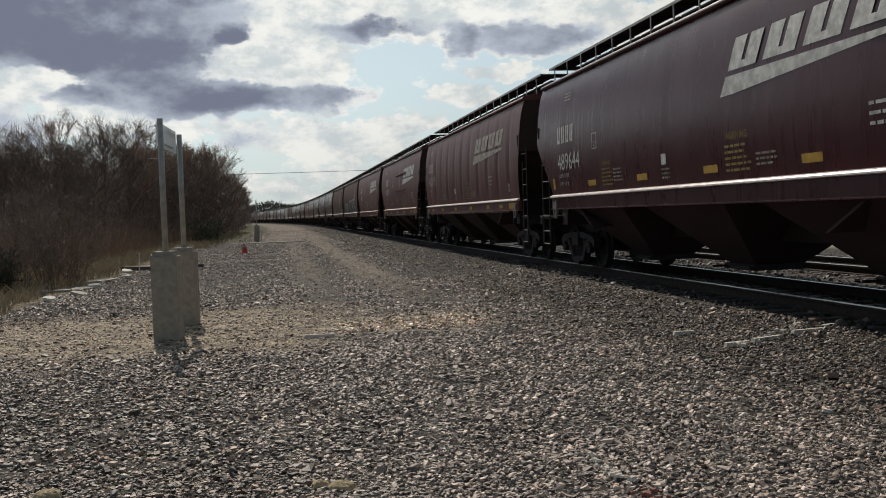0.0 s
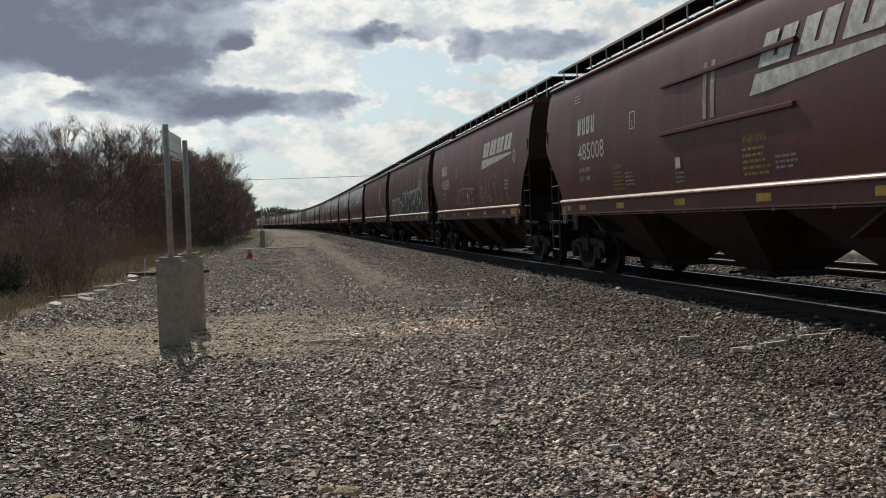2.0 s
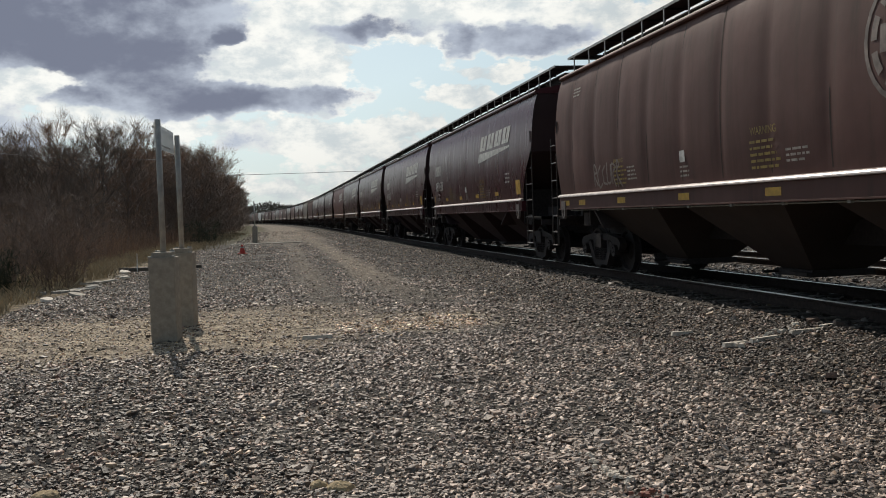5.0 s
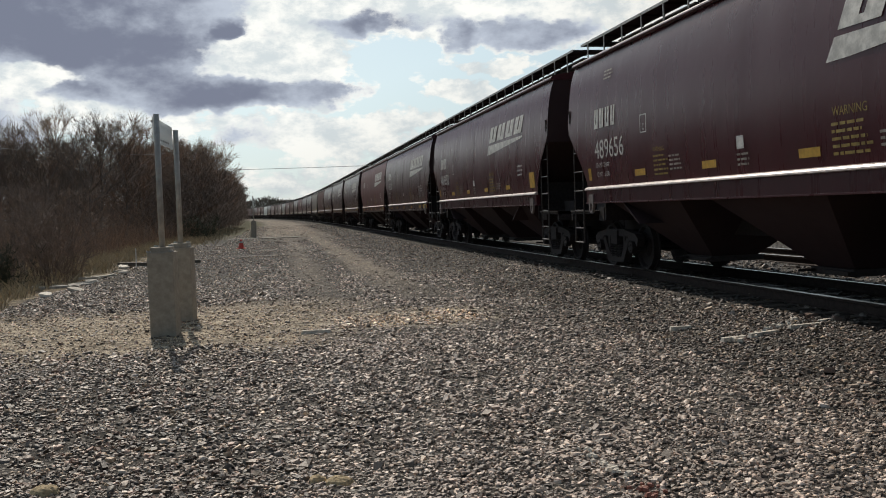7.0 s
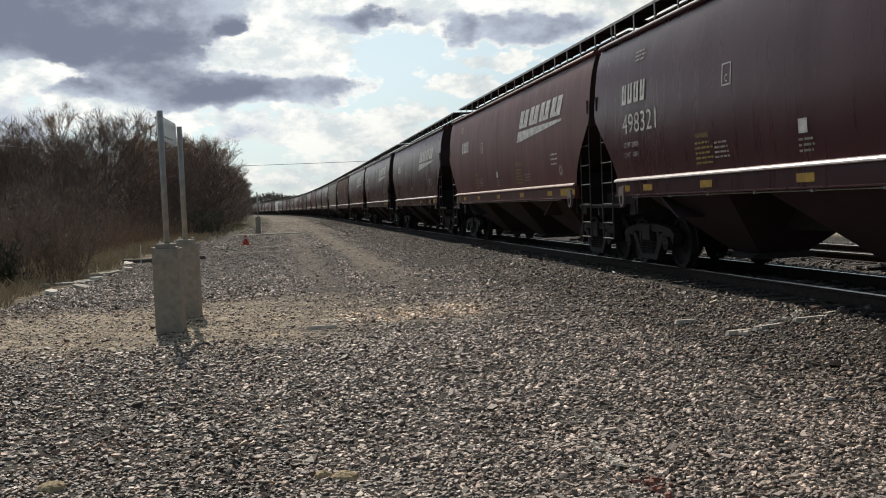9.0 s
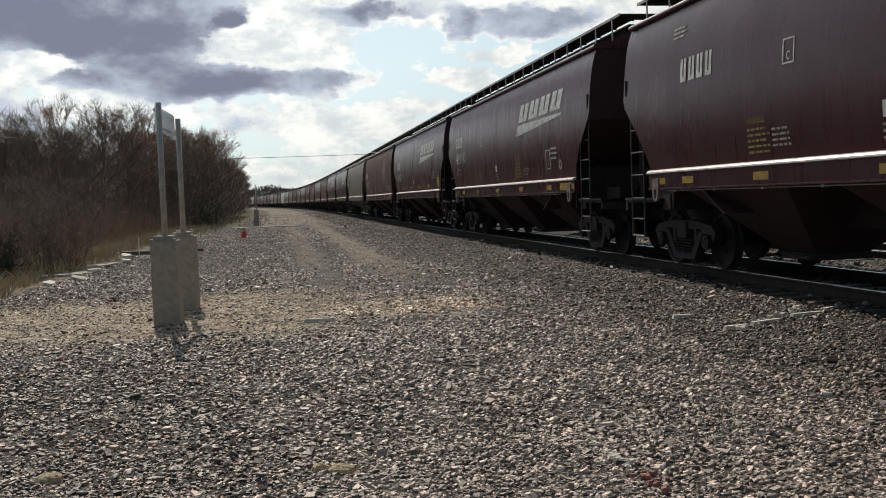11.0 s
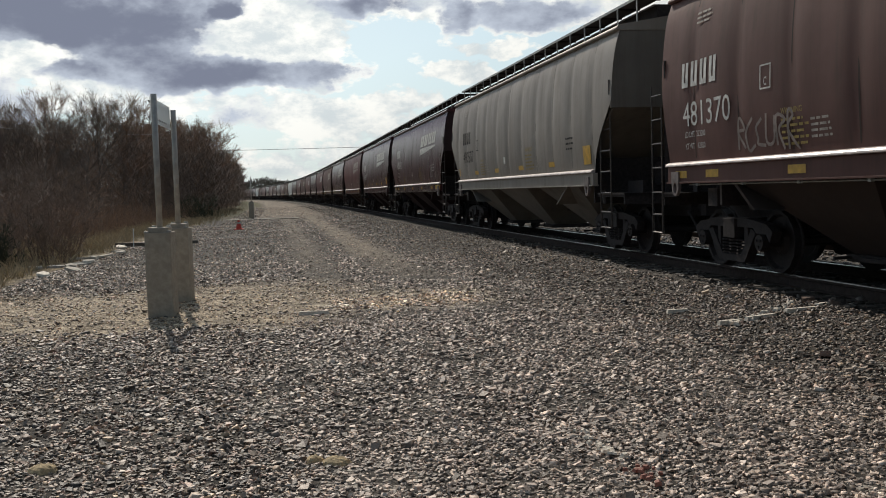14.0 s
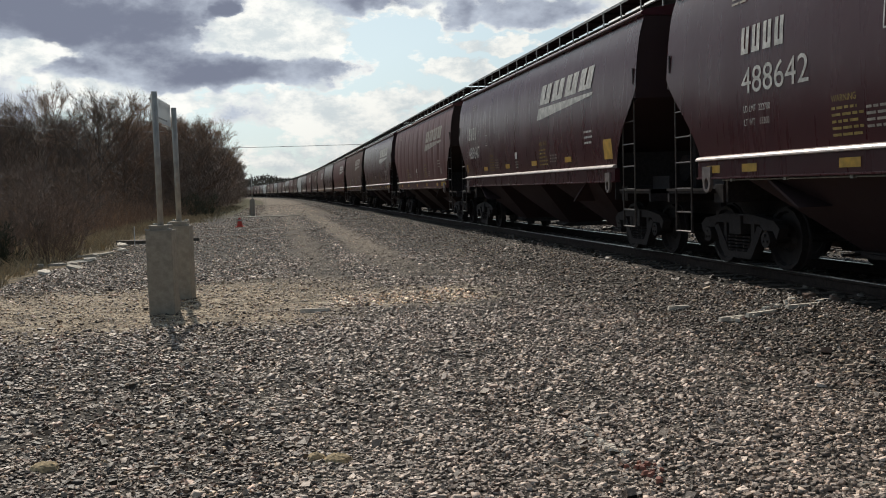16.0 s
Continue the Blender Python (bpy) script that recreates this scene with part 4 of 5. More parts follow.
        stencil("plate_letter", text_mesh("plate_letter", "C", bx - 0.09, 2.58 if layout == "A" else 2.90, 0.11, pale))
    if logo and color != "grey":
        stencil("emblem", emblem(-1.70 if layout == "A" else -2.05, 2.86, M_WHITE if logo == "white" else M_FADED), "pale slanted blocks over a bar")
    # notices
    stencil("warning_word", text_mesh("warning_word", "WARNING", sill - 8.65, 2.24, 0.11, M_DIMYEL, 0.9))
    stencil("warning_text", text_lines(sill - 8.62, 2.13, 5, 0.78, 0.036, 0.085, M_DIMYEL, 3), "worn yellow lines")
    stencil("warning_word", text_mesh("warning_word", "WARNING", sill - 3.45, 2.17, 0.08, M_DIMYEL, 0.9))
    stencil("warning_text", text_lines(sill - 3.45, 2.08, 5, 0.62, 0.032, 0.076, M_DIMYEL, 4), "worn yellow lines")
    for d, z, n, wdt in ((4.1, 2.05, 4, 0.45), (6.35, 1.93, 3, 0.40), (9.5, 1.98, 3, 0.55), (13.9 if extra == "medallion" else 12.0, 2.10 if extra == "medallion" else 2.35, 3, 0.55), (1.0, 3.86, 3, 0.50)):
        stencil("stencil_block", text_lines(sill - d, z, n, wdt, 0.030 if d < 11 else 0.040, 0.11 if d > 11 else 0.07, pale if d > 11 else M_FADED, int(d * 10)), "small pale stencil lines")
    stencil("white_square", flat_mesh("white_square", [rect(0, 0, 0.20, 0.18)], M_WHITE, sill - 6.37, 2.02))
    if layout == "A" and not long_sill:
        for d in (2.6, 5.25, 7.9, 10.6):
            stencil("reflector", flat_mesh("reflector", [rect(0, 0, 0.46, 0.115)], M_YELLOW, sill - d, 1.80), "yellow reflective patch")
        stencil("reflector", flat_mesh("reflector", [rect(0, 0, 0.16, 0.24)], M_YELLOW, sill - 0.14, 1.80), "yellow reflective patch")
        stencil("reflector", flat_mesh("reflector", [rect(0, 0, 0.46, 0.38)], M_YELLOW, -sill + 0.60, 1.78), "large yellow reflective patch")
    else:
        for d in (0.3, 1.35, 3.6, 6.3, 9.0, 11.6, 13.3):
            me = raw_mesh("reflector", [(sill - d, 1.606, 1.42), (sill - d - 0.40, 1.606, 1.42), (sill - d - 0.40, 1.606, 1.53), (sill - d, 1.606, 1.53)], [(0, 1, 2, 3)], M_YELLOW)
            stencil("reflector", me, "yellow reflective patch on the sill")
        stencil("reflector", raw_mesh("reflector", [(-sill + 1.05, 1.606, 1.40), (-sill + 0.2, 1.606, 1.40), (-sill + 0.2, 1.606, 1.56), (-sill + 1.05, 1.606, 1.56)], [(0, 1, 2, 3)], M_YELLOW), "long yellow reflective patch on the sill")
        if color == "maroon" or extra == "medallion":
            stencil("plate_frame", flat_mesh("plate_frame", [rect(0, 0, 0.03, 0.46), rect(0.33, 0, 0.03, 0.46), rect(0, 0, 0.36, 0.03), rect(0, 0.43, 0.36, 0.03), rect(0.19, 0.05, 0.015, 0.36)], pale, sill - (12.95 if extra == "medallion" else 11.6), 1.90))
        ring, rb, zb = [], *((0.20, 3.0) if extra == "scrawl" else (0.12, 1.98))
        for i in range(14):
            a, c = 2 * math.pi * i / 14, 2 * math.pi * (i + 1) / 14
            ring.append([(r * math.cos(t), r * math.sin(t)) for r, t in ((rb, a), (rb, c), (rb * 0.45, c), (rb * 0.45, a))])
        stencil("round_badge", flat_mesh("round_badge", ring, M_FADED, -sill + (0.45 if extra == "scrawl" else 1.0), zb), "small pale round badge")
        bm = bmesh.new()
        tube(bm, (sill - 0.7, 1.56, 1.315), (-sill + 1.2, 1.56, 1.315), 0.011, n=5)
        for i in range(9):
            xk = sill - 1.0 - i * 1.4
            box(bm, xk - 0.03, xk + 0.03, 1.54, 1.585, 1.295, 1.335)
        stencil("brake_pipe", to_mesh("brake_pipe", bm, M_GALV), "thin bright pipe under the sill")
    if ribbed and not far and color != "oxide":
        # weld seams in the creases between the panels
        for i in range(-5, 6):
            verts = []
            for z in np.linspace(1.72, 4.18, 15):
                fade = math.sin(math.pi * (z - LEDGE) / (4.25 - LEDGE)) ** 0.5
                y = side_y(z) - 0.034 * fade + dent(1.36 * i, z, 1) + 0.006
                verts += [(1.36 * i + 0.014, y, z), (1.36 * i - 0.014, y, z)]
            stencil("panel_seam", raw_mesh("panel_seam", verts, [(2 * k, 2 * k + 1, 2 * k + 3, 2 * k + 2) for k in range(14)], SHADE_PAINT[color]), "dark weld seam")
    if extra == "panel":
        bm = bmesh.new()
        for z in (2.62, 3.42):
            prism(bm, [(-3.2, z - 0.035), (1.0, z - 0.035), (1.0, z + 0.035), (-3.2, z + 0.035)], side_y(z) - 0.02, side_y(z) + 0.045)
        stencil("patch_rail", to_mesh("patch_rail", bm, PAINT[color], 0.012), "raised horizontal stiffeners")
        stencil("faded_bar", flat_mesh("faded_bar", [rect(0, 0, 0.13, 0.85), rect(0.26, 0, 0.13, 0.85)], M_FADED, -0.6, 2.7))
    if extra in ("medallion", "graffiti"):
        seg = 28
        c, zc, ra = sill - (13.2 if extra == "graffiti" else 11.9), 3.02, 0.74
        ring = []
        for i in range(seg):
            a, b = 2 * math.pi * i / seg, 2 * math.pi * (i + 1) / seg
            ring.append([(r * math.cos(t), r * math.sin(t)) for r, t in ((ra, a), (ra, b), (ra * 0.92, b), (ra * 0.92, a))])
            if i % 3 != 2:
                ring.append([(r * math.cos(t), r * math.sin(t)) for r, t in ((ra * 0.84, a), (ra * 0.84, b), (ra * 0.70, b), (ra * 0.70, a))])
        ring += [rect(-0.15, -0.46, 0.30, 0.92), rect(-0.46, -0.15, 0.92, 0.30)]
        stencil("round_emblem", flat_mesh("round_emblem", ring, M_RING, c, zc), "pale ring around a cross")
    if extra == "graffiti":
        rng = random.Random(8)
        at = (sill - 0.3, 1.68)
        # pale blue haze between the two groups and in spikes over their tops
        haze = [[(5.25 + 0.22 * i, 0.10), (5.30 + 0.22 * i, 0.72 - 0.04 * i)] for i in range(4)]
        for u, v in [(rng.uniform(1.8, 5.2), 0.80) for _ in range(5)] + [(rng.uniform(6.5, 13.2), 0.98) for _ in range(14)]:
            haze.append([(u, v - 0.12), (u + rng.uniform(-0.1, 0.1), v + rng.uniform(0.03, 0.14))])
        stencil("graffiti_haze", ribbon_mesh("graffiti_haze", haze, 0.20, M_BLUE, *at, 0.004), "pale blue sprayed haze")
        small = [[(2.05, 0.66), (1.66, 0.62), (1.62, 0.12), (2.1, 0.12)], [(2.4, 0.08), (2.44, 0.62), (2.62, 0.34), (2.84, 0.10), (2.88, 0.70)],
                 [(3.15, 0.08), (3.46, 0.74), (3.62, 0.42), (3.84, 0.08)], [(4.2, 0.08), (4.24, 0.76)], [(4.72, 0.74), (4.40, 0.40), (4.98, 0.08)]]
        large = [[(7.35, 0.78), (6.80, 0.82), (6.78, 0.52), (7.32, 0.40), (7.22, 0.14), (6.62, 0.14)], [(7.85, 0.10), (7.86, 0.84), (8.40, 0.76), (8.34, 0.48), (7.95, 0.44)],
                 [(8.78, 0.84), (8.92, 0.16), (9.16, 0.62), (9.40, 0.16), (9.66, 0.88)], [(10.62, 0.80), (10.10, 0.74), (10.02, 0.32), (10.30, 0.14), (10.74, 0.22)],
                 [(11.12, 0.10), (11.16, 0.92)], [(11.30, 0.50), (11.62, 0.52)], [(11.78, 0.10), (11.80, 0.94)],
                 [(12.28, 0.12), (12.42, 0.84), (13.00, 0.76), (13.16, 0.34), (12.62, 0.12)]]
        for width, chains in ((0.26, small), (0.42, large)):
            for n, chain in enumerate(chains):
                stencil("graffiti_outline", ribbon_mesh("graffiti_outline", [chain], width + 0.15, M_WHITE, *at, 0.012 + 0.0007 * n), "white sprayed outline")
            for n, chain in enumerate(chains):
                stencil("graffiti_fill", ribbon_mesh("graffiti_fill", [chain], width, M_BLACKP, *at, 0.020 + 0.0007 * n), "black sprayed shape")
        marks = [[(5.35 + 0.3 * i, 0.62), (5.55 + 0.3 * i, 0.64)] for i in range(3)] + [[(5.44 + 0.3 * i, 0.42), (5.46 + 0.3 * i, 0.64)] for i in range(3)]
        stencil("scrawl", ribbon_mesh("scrawl", marks, 0.045, M_WHITE, *at, 0.026), "thin white sprayed strokes")
    if extra == "scrawl" or extra == "medallion":
        rng = random.Random(5)
        strokes = []
        spots = [4.4 + 0.50 * i for i in range(6)] + [8.2 + 0.72 * i for i in range(6)] if extra == "scrawl" else [2.0 + 0.26 * i for i in range(6)]
        for u in spots:
            tall = (0.85 if u > 8 else 0.55) if extra == "scrawl" else 0.42
            wide = tall * 0.45
            shape = rng.choice((((0.9, 0.9), (0.2, 0.8), (0.0, 0.4), (0.3, 0.05), (0.9, 0.15)), ((0.0, 1.0), (0.1, 0.1), (0.8, 0.1), (0.9, 1.0)), ((0.0, 0.0), (0.1, 1.0), (0.9, 0.8), (0.2, 0.5), (1.0, 0.0)), ((0.1, 0.0), (0.3, 1.0), (0.9, 0.1), (1.0, 0.95))))
            strokes.append([(u + wide * a + rng.uniform(-0.05, 0.05), 0.06 + tall * b + rng.uniform(-0.05, 0.05)) for a, b in shape])
        if extra == "scrawl":
            strokes.append([(4.3, 0.62), (5.8, 0.66), (7.4, 0.58)])
        stencil("scrawl", ribbon_mesh("scrawl", strokes, 0.045, M_FADED if extra == "scrawl" else M_RING, sill - 0.3, 1.70, 0.012), "thin pale scrawled strokes")
    CARS.append((car, centre))
    return car


def build_train():
    build_car(15.9, "maroon", "A", "489644", "224900", "61100")
    build_car(33.55, "oxide", "B", "482818", "223200", "62800", True, True, logo="faded", lead=0.7)
    build_car(51.4, "oxide", "B", "485008", "224100", "61900", extra="panel")
    build_car(68.9, "oxide", "B", "485985", "223900", "62100", extra="scrawl")
    build_car(86.15, "brown", "", "", long_sill=True, ribbed=True, logo="", extra="graffiti")
    build_car(103.85, "brown", "", "", long_sill=True, ribbed=True, logo="", extra="medallion")
    build_car(121.75, "maroon", "A", "489639", "225000", "61000")
    build_car(138.7, "maroon", "A", "489656", "224800", "61200")
    build_car(156.15, "maroon", "A", "489658", "224900", "61100")
    build_car(173.1, "maroon", "B", "498321", "224000", "62000", lead=0.45)
    build_car(189.3, "oxide", "B", "")
    build_car(207.3, "maroon", "B", "")
    build_car(225.1, "maroon", "B", "489143", "223700", "62300", lead=0.45)
    build_car(242.15, "maroon", "A", "489657", "225000", "61000")
    build_car(259.2, "brown", "A", "481370", "223200", "62800", True, True, logo="", extra="medallion")
    build_car(277.4, "grey", "A", "490507", ribbed=True, lead=0.95)
    build_car(294.9, "maroon", "B", "488642", "222700", "63300")
    build_car(312.1, "maroon", "A", "489647")
    colors = ["oxide", "maroon", "brown", "oxide", "maroon", "oxide", "brown", "oxide", "maroon", "oxide", "brown"]
    for i in range(27):
        c = "white" if i in (9, 18) else colors[i % 11]
        build_car(312.1 + 17.5 * (i + 1), c, "", "", ribbed=(i % 3 == 0), logo="white" if i % 2 else "faded", far=True)


build_train()


# ---- things beside the line ----
def sign_stand(x, y, top=3.08):
    """A square concrete base with a stepped cap, bolts and a steel post."""
    stand = tagged(new("sign_post"), "grey steel post in a tall square concrete base", "sign post", "posts in concrete bases")
    bm = bmesh.new()
    box(bm, -0.18, 0.18, -0.18, 0.18, -0.12, 1.18)
    base = part("concrete_base", bm, M_BLOCK, stand, "rough cast concrete block", 0.012)
    bm = bmesh.new()
    box(bm, -0.14, 0.14, -0.14, 0.14, 1.18, 1.25)
    part("cap", bm, M_BLOCK, base, "", 0.008)
    for dx, dy in ((-0.155, -0.155), (0.155, -0.155), (-0.10, 0.10), (0.10, 0.10)):
        bm = bmesh.new()
        z = 1.18 if dy < 0 else 1.25
        box(bm, dx - 0.03, dx + 0.03, dy - 0.02, dy + 0.02, z, z + 0.025)
        part("bolt_plate", bm, M_GALV, base)
    bm = bmesh.new()
    tube(bm, (0, 0, 1.18), (0, 0, top), 0.042, n=14)
    part("post", bm, M_POST, stand, "round galvanised pipe", smooth=True)
    stand.matrix_basis = pose(x, y, 0.0, 0, 0, 4)
    return stand


P1, P2 = (-3.93, 13.42), (-4.14, 15.15)
sign_stand(*P1, 3.12)
sign_stand(*P2, 3.045)
sign_stand(-13.6, 69.6)


def sign_panel(a, b, z0, z1):
    way = math.degrees(math.atan2(b[1] - a[1], b[0] - a[0]))
    ln = math.hypot(b[0] - a[0], b[1] - a[1])
    sign = tagged(new("sign"), "plain white rectangular sign fixed between two posts", "sign")
    bm = bmesh.new()
    box(bm, 0.02, ln - 0.02, 0.05, 0.06, z0, z1)
    part("sign_face", bm, M_SHEET, sign, "thin white plastic sheet", 0.002)
    for z in (z0 + 0.07, z1 - 0.07):
        bm = bmesh.new()
        box(bm, -0.02, ln + 0.02, 0.0605, 0.072, z - 0.015, z + 0.015)
        part("fixing_bar", bm, M_GALV, sign)
    # a short line of dark lettering, too small to read
    for k in range(7):
        bm = bmesh.new()
        box(bm, 0.34 + 0.15 * k, 0.44 + 0.15 * k, 0.0465, 0.0495, z0 + 0.05, z0 + 0.075)
        part("lettering_bar", bm, M_GALV, sign)
    sign.matrix_basis = pose(a[0], a[1], 0, 0, 0, way)


sign_panel(P1, P2, 2.74, 3.09)


def traffic_cone(x, y):
    cone = tagged(new("traffic_cone"), "small orange traffic cone standing on the gravel", "traffic cone")
    bm = bmesh.new()
    tube(bm, (0, 0, 0.04), (0, 0, 0.46), 0.15, 0.05, 16)
    part("cone_body", bm, M_ORANGE, cone, smooth=False)
    bm = bmesh.new()
    box(bm, -0.2, 0.2, -0.2, 0.2, 0, 0.045)
    part("cone_foot", bm, M_ORANGE, cone, "", 0.01)
    bm = bmesh.new()
    tube(bm, (0, 0, 0.30), (0, 0, 0.37), 0.097, 0.081, 16, False)
    part("band", bm, M_WHITE, cone, "pale band")
    cone.matrix_basis = pose(x, y, ground_bumps(x, y))


traffic_cone(-9.85, 47.0)


def debris():
    rng = random.Random(12)
    for i in range(11):
        x, y, _ = on_line(24.0 + i * 1.3 + rng.uniform(-0.4, 0.4), 12.95 + rng.uniform(-0.35, 0.35))
        bm = bmesh.new()
        w, l = rng.uniform(0.12, 0.34), rng.uniform(0.25, 0.75)
        ring = [(l * math.cos(a) * rng.uniform(0.45, 0.75), w * math.sin(a) * rng.uniform(0.5, 1.0)) for a in np.linspace(0, 6.283, 9)[:-1]]
        low = [bm.verts.new((a, b, 0.0)) for a, b in ring]
        top = [bm.verts.new((a * 0.9, b * 0.86, rng.uniform(0.03, 0.06))) for a, b in ring]
        mid = bm.verts.new((0, 0, 0.055))
        for j in range(8):
            k = (j + 1) % 8
            bm.faces.new((low[j], low[k], top[k], top[j]))
            bm.faces.new((top[j], top[k], mid))
        bm.faces.new(low[::-1])
        ob = tagged(new("broken_slab", to_mesh("broken_slab", bm, M_CHALK if i % 3 == 0 else M_BLOCK)), "pale broken concrete slab lying on the bank", "rubble", "broken slabs")
        ob.matrix_basis = pose(x, y, 0.015, rng.uniform(-6, 6), rng.uniform(-6, 6), rng.uniform(0, 180))
    # larger pale slabs in a row at the foot of the bank
    for x, y, l, w, turn in ((-9.85, 24.4, 0.30, 0.22, 15), (-9.50, 25.0, 0.36, 0.25, -8), (-9.60, 26.0, 0.22, 0.30, 30), (-9.9, 26.9, 0.26, 0.26, 5), (-10.3, 24.2, 0.2, 0.16, 50), (-9.3, 25.7, 0.16, 0.12, 0), (-10.2, 28.0, 0.2, 0.15, 70), (-10.1, 33.2, 0.3, 0.22, 20)):
        bm = bmesh.new()
        ring = [(l * math.cos(a) * rng.uniform(0.75, 1.05), w * math.sin(a) * rng.uniform(0.7, 1.1)) for a in np.linspace(0, 6.283, 10)[:-1]]
        low = [bm.verts.new((a, b, -0.08)) for a, b in ring]
        top = [bm.verts.new((a * 0.94, b * 0.92, 0.028 + 0.03 * b + rng.uniform(-0.012, 0.012))) for a, b in ring]
        for k in range(9):
            bm.faces.new((low[k], low[(k + 1) % 9], top[(k + 1) % 9], top[k]))
        bm.faces.new(low[::-1])
        bm.faces.new(top)
        ob = tagged(new("broken_slab", to_mesh("broken_slab", bm, M_SLAB)), "pale broken concrete slab lying on the bank", "rubble", "broken slabs")
        ob.matrix_basis = pose(x, y, -0.014, rng.uniform(-4, 4), rng.uniform(-4, 4), turn)
    for x, y, l, a in ((-9.6, 34.5, 1.7, 12), (-10.9, 34.0, 1.5, -20)):
        bm = bmesh.new()
        box(bm, -l / 2, l / 2, -0.11, 0.11, 0, 0.16)
        ob = tagged(new("old_tie", to_mesh("old_tie", bm, M_WOODEN, 0.015)), "discarded weathered wooden railway tie", "timber", "old ties")
        ob.matrix_basis = pose(x, y, -0.05, 0, 0, a)
    bm = bmesh.new()
    box(bm, -2.5, 2.5, -0.9, 0.9, -0.1, 0.012)
    ob = tagged(new("concrete_pad", to_mesh("concrete_pad", bm, M_PAD)), "pale concrete pad set in the gravel", "pad")
    ob.matrix_basis = pose(-12.4, 67.4, 0.02, 0, 0, 10)
    bm = bmesh.new()
    tube(bm, (0, 0, -0.1), (0, 0, 0.75), 0.02, 0.015, 6)
    ob = tagged(new("marker_stake", to_mesh("marker_stake", bm, M_SIGN)), "thin white marker stake beside the brush", "stake")
    ob.matrix_basis = pose(-10.6, 33.0, -0.1, 3, 2, 0)


debris()


def over(x, y):
    """Height of the ballast shoulder near the track."""
    return float(ground_height(0.0, 8.03 - 0.983 * x - 0.182 * y))


def small_litter():
    rng = random.Random(31)
    # a bleached stick and pale flat stones
    for x, y, l, a in ((3.30, 10.70, 0.34, 22), (3.72, 10.92, 0.50, 30), (4.28, 11.16, 0.46, 20), (4.62, 11.36, 0.22, 34), (3.0, 11.9, 0.28, 8), (-1.75, 13.05, 0.42, 5)):
        bm = bmesh.new()
        frustum(bm, (-l / 2, l / 2, -0.030, 0.028), 0.0, (-l * 0.46, l * 0.48, -0.022, 0.026), 0.05)
        ob = tagged(new("bleached_stick", to_mesh("bleached_stick", bm, M_CHALK)), "bleached flat piece of wood on the gravel", "stick", "sticks on the gravel")
        ob.matrix_basis = pose(x, y, ground_bumps(x, y) + over(x, y), 0, 0, a)
    # a scatter of chalky stones and a run of orange-marked ones
    for i in range(70):
        t = rng.random()
        x, y = 0.91 + 0.13 * t + rng.gauss(0, 0.025), 6.22 - 0.69 * t + rng.gauss(0, 0.04)
        if i > 55:
            x, y = 1.15 + rng.gauss(0, 0.05), 5.26 + rng.gauss(0, 0.10)
        elif i > 27:
            x, y = 3.21 + 1.2 * t + rng.gauss(0, 0.03), 10.54 + 1.18 * t + rng.gauss(0, 0.05)
        r = rng.uniform(0.009, 0.019) * (2.2 if 27 < i < 56 else 1.25)
        bm = bmesh.new()
        frustum(bm, (-r, r, -r * 0.8, r * 0.8), -r * 0.3, (-r * 0.6, r * 0.7, -r * 0.5, r * 0.6), r * 0.6)
        name = "chalky_stone" if i < 56 else "orange_marked_stone"
        ob = tagged(new(name, to_mesh(name, bm, M_CHALK if i < 56 else M_FADEOR)), "small chalk-white stone in the gravel" if i < 56 else "gravel stone marked with faded orange paint", "stone", "marked stones")
        ob.matrix_basis = pose(x, y, ground_bumps(x, y) + over(x, y) + 0.024, rng.uniform(-15, 15), rng.uniform(-15, 15), rng.uniform(0, 180))


MOSS = ((-2.46, 5.72, 0.075, 1), (-0.67, 5.72, 0.08, 2), (-0.80, 5.75, 0.05, 3))


def moss_clump(x, y, r, seed):
    """A low uneven cushion of dry moss and grit between the stones."""
    v, f = [(0, 0, 0.034)], []
    for k in range(1, 6):
        for a in range(18):
            t, d = a * math.pi / 9, r * k / 5
            wob = 1 + 0.35 * noise.noise((math.cos(t) * 1.4 + seed, math.sin(t) * 1.4, k * 0.2))
            v.append((d * 1.3 * wob * math.cos(t), d * wob * math.sin(t), 0.034 * (1 - (k / 5) ** 2) + 0.009 * noise.noise((d * 60 * math.cos(t), d * 60 * math.sin(t), seed)) - (0.02 if k == 5 else 0)))
    for a in range(18):
        b = (a + 1) % 18
        f.append((0, 1 + a, 1 + b))
        f += [(1 + 18 * k + a, 19 + 18 * k + a, 19 + 18 * k + b, 1 + 18 * k + b) for k in range(4)]
    ob = tagged(new("moss_clump", raw_mesh("moss_clump", v, f, M_MOSS)), "small dry straw-coloured moss clump in the gravel", "moss", "moss clumps")
    ob.matrix_basis = pose(x, y, ground_bumps(x, y) + over(x, y) + 0.015)


small_litter()
for spot in MOSS:
    moss_clump(*spot)


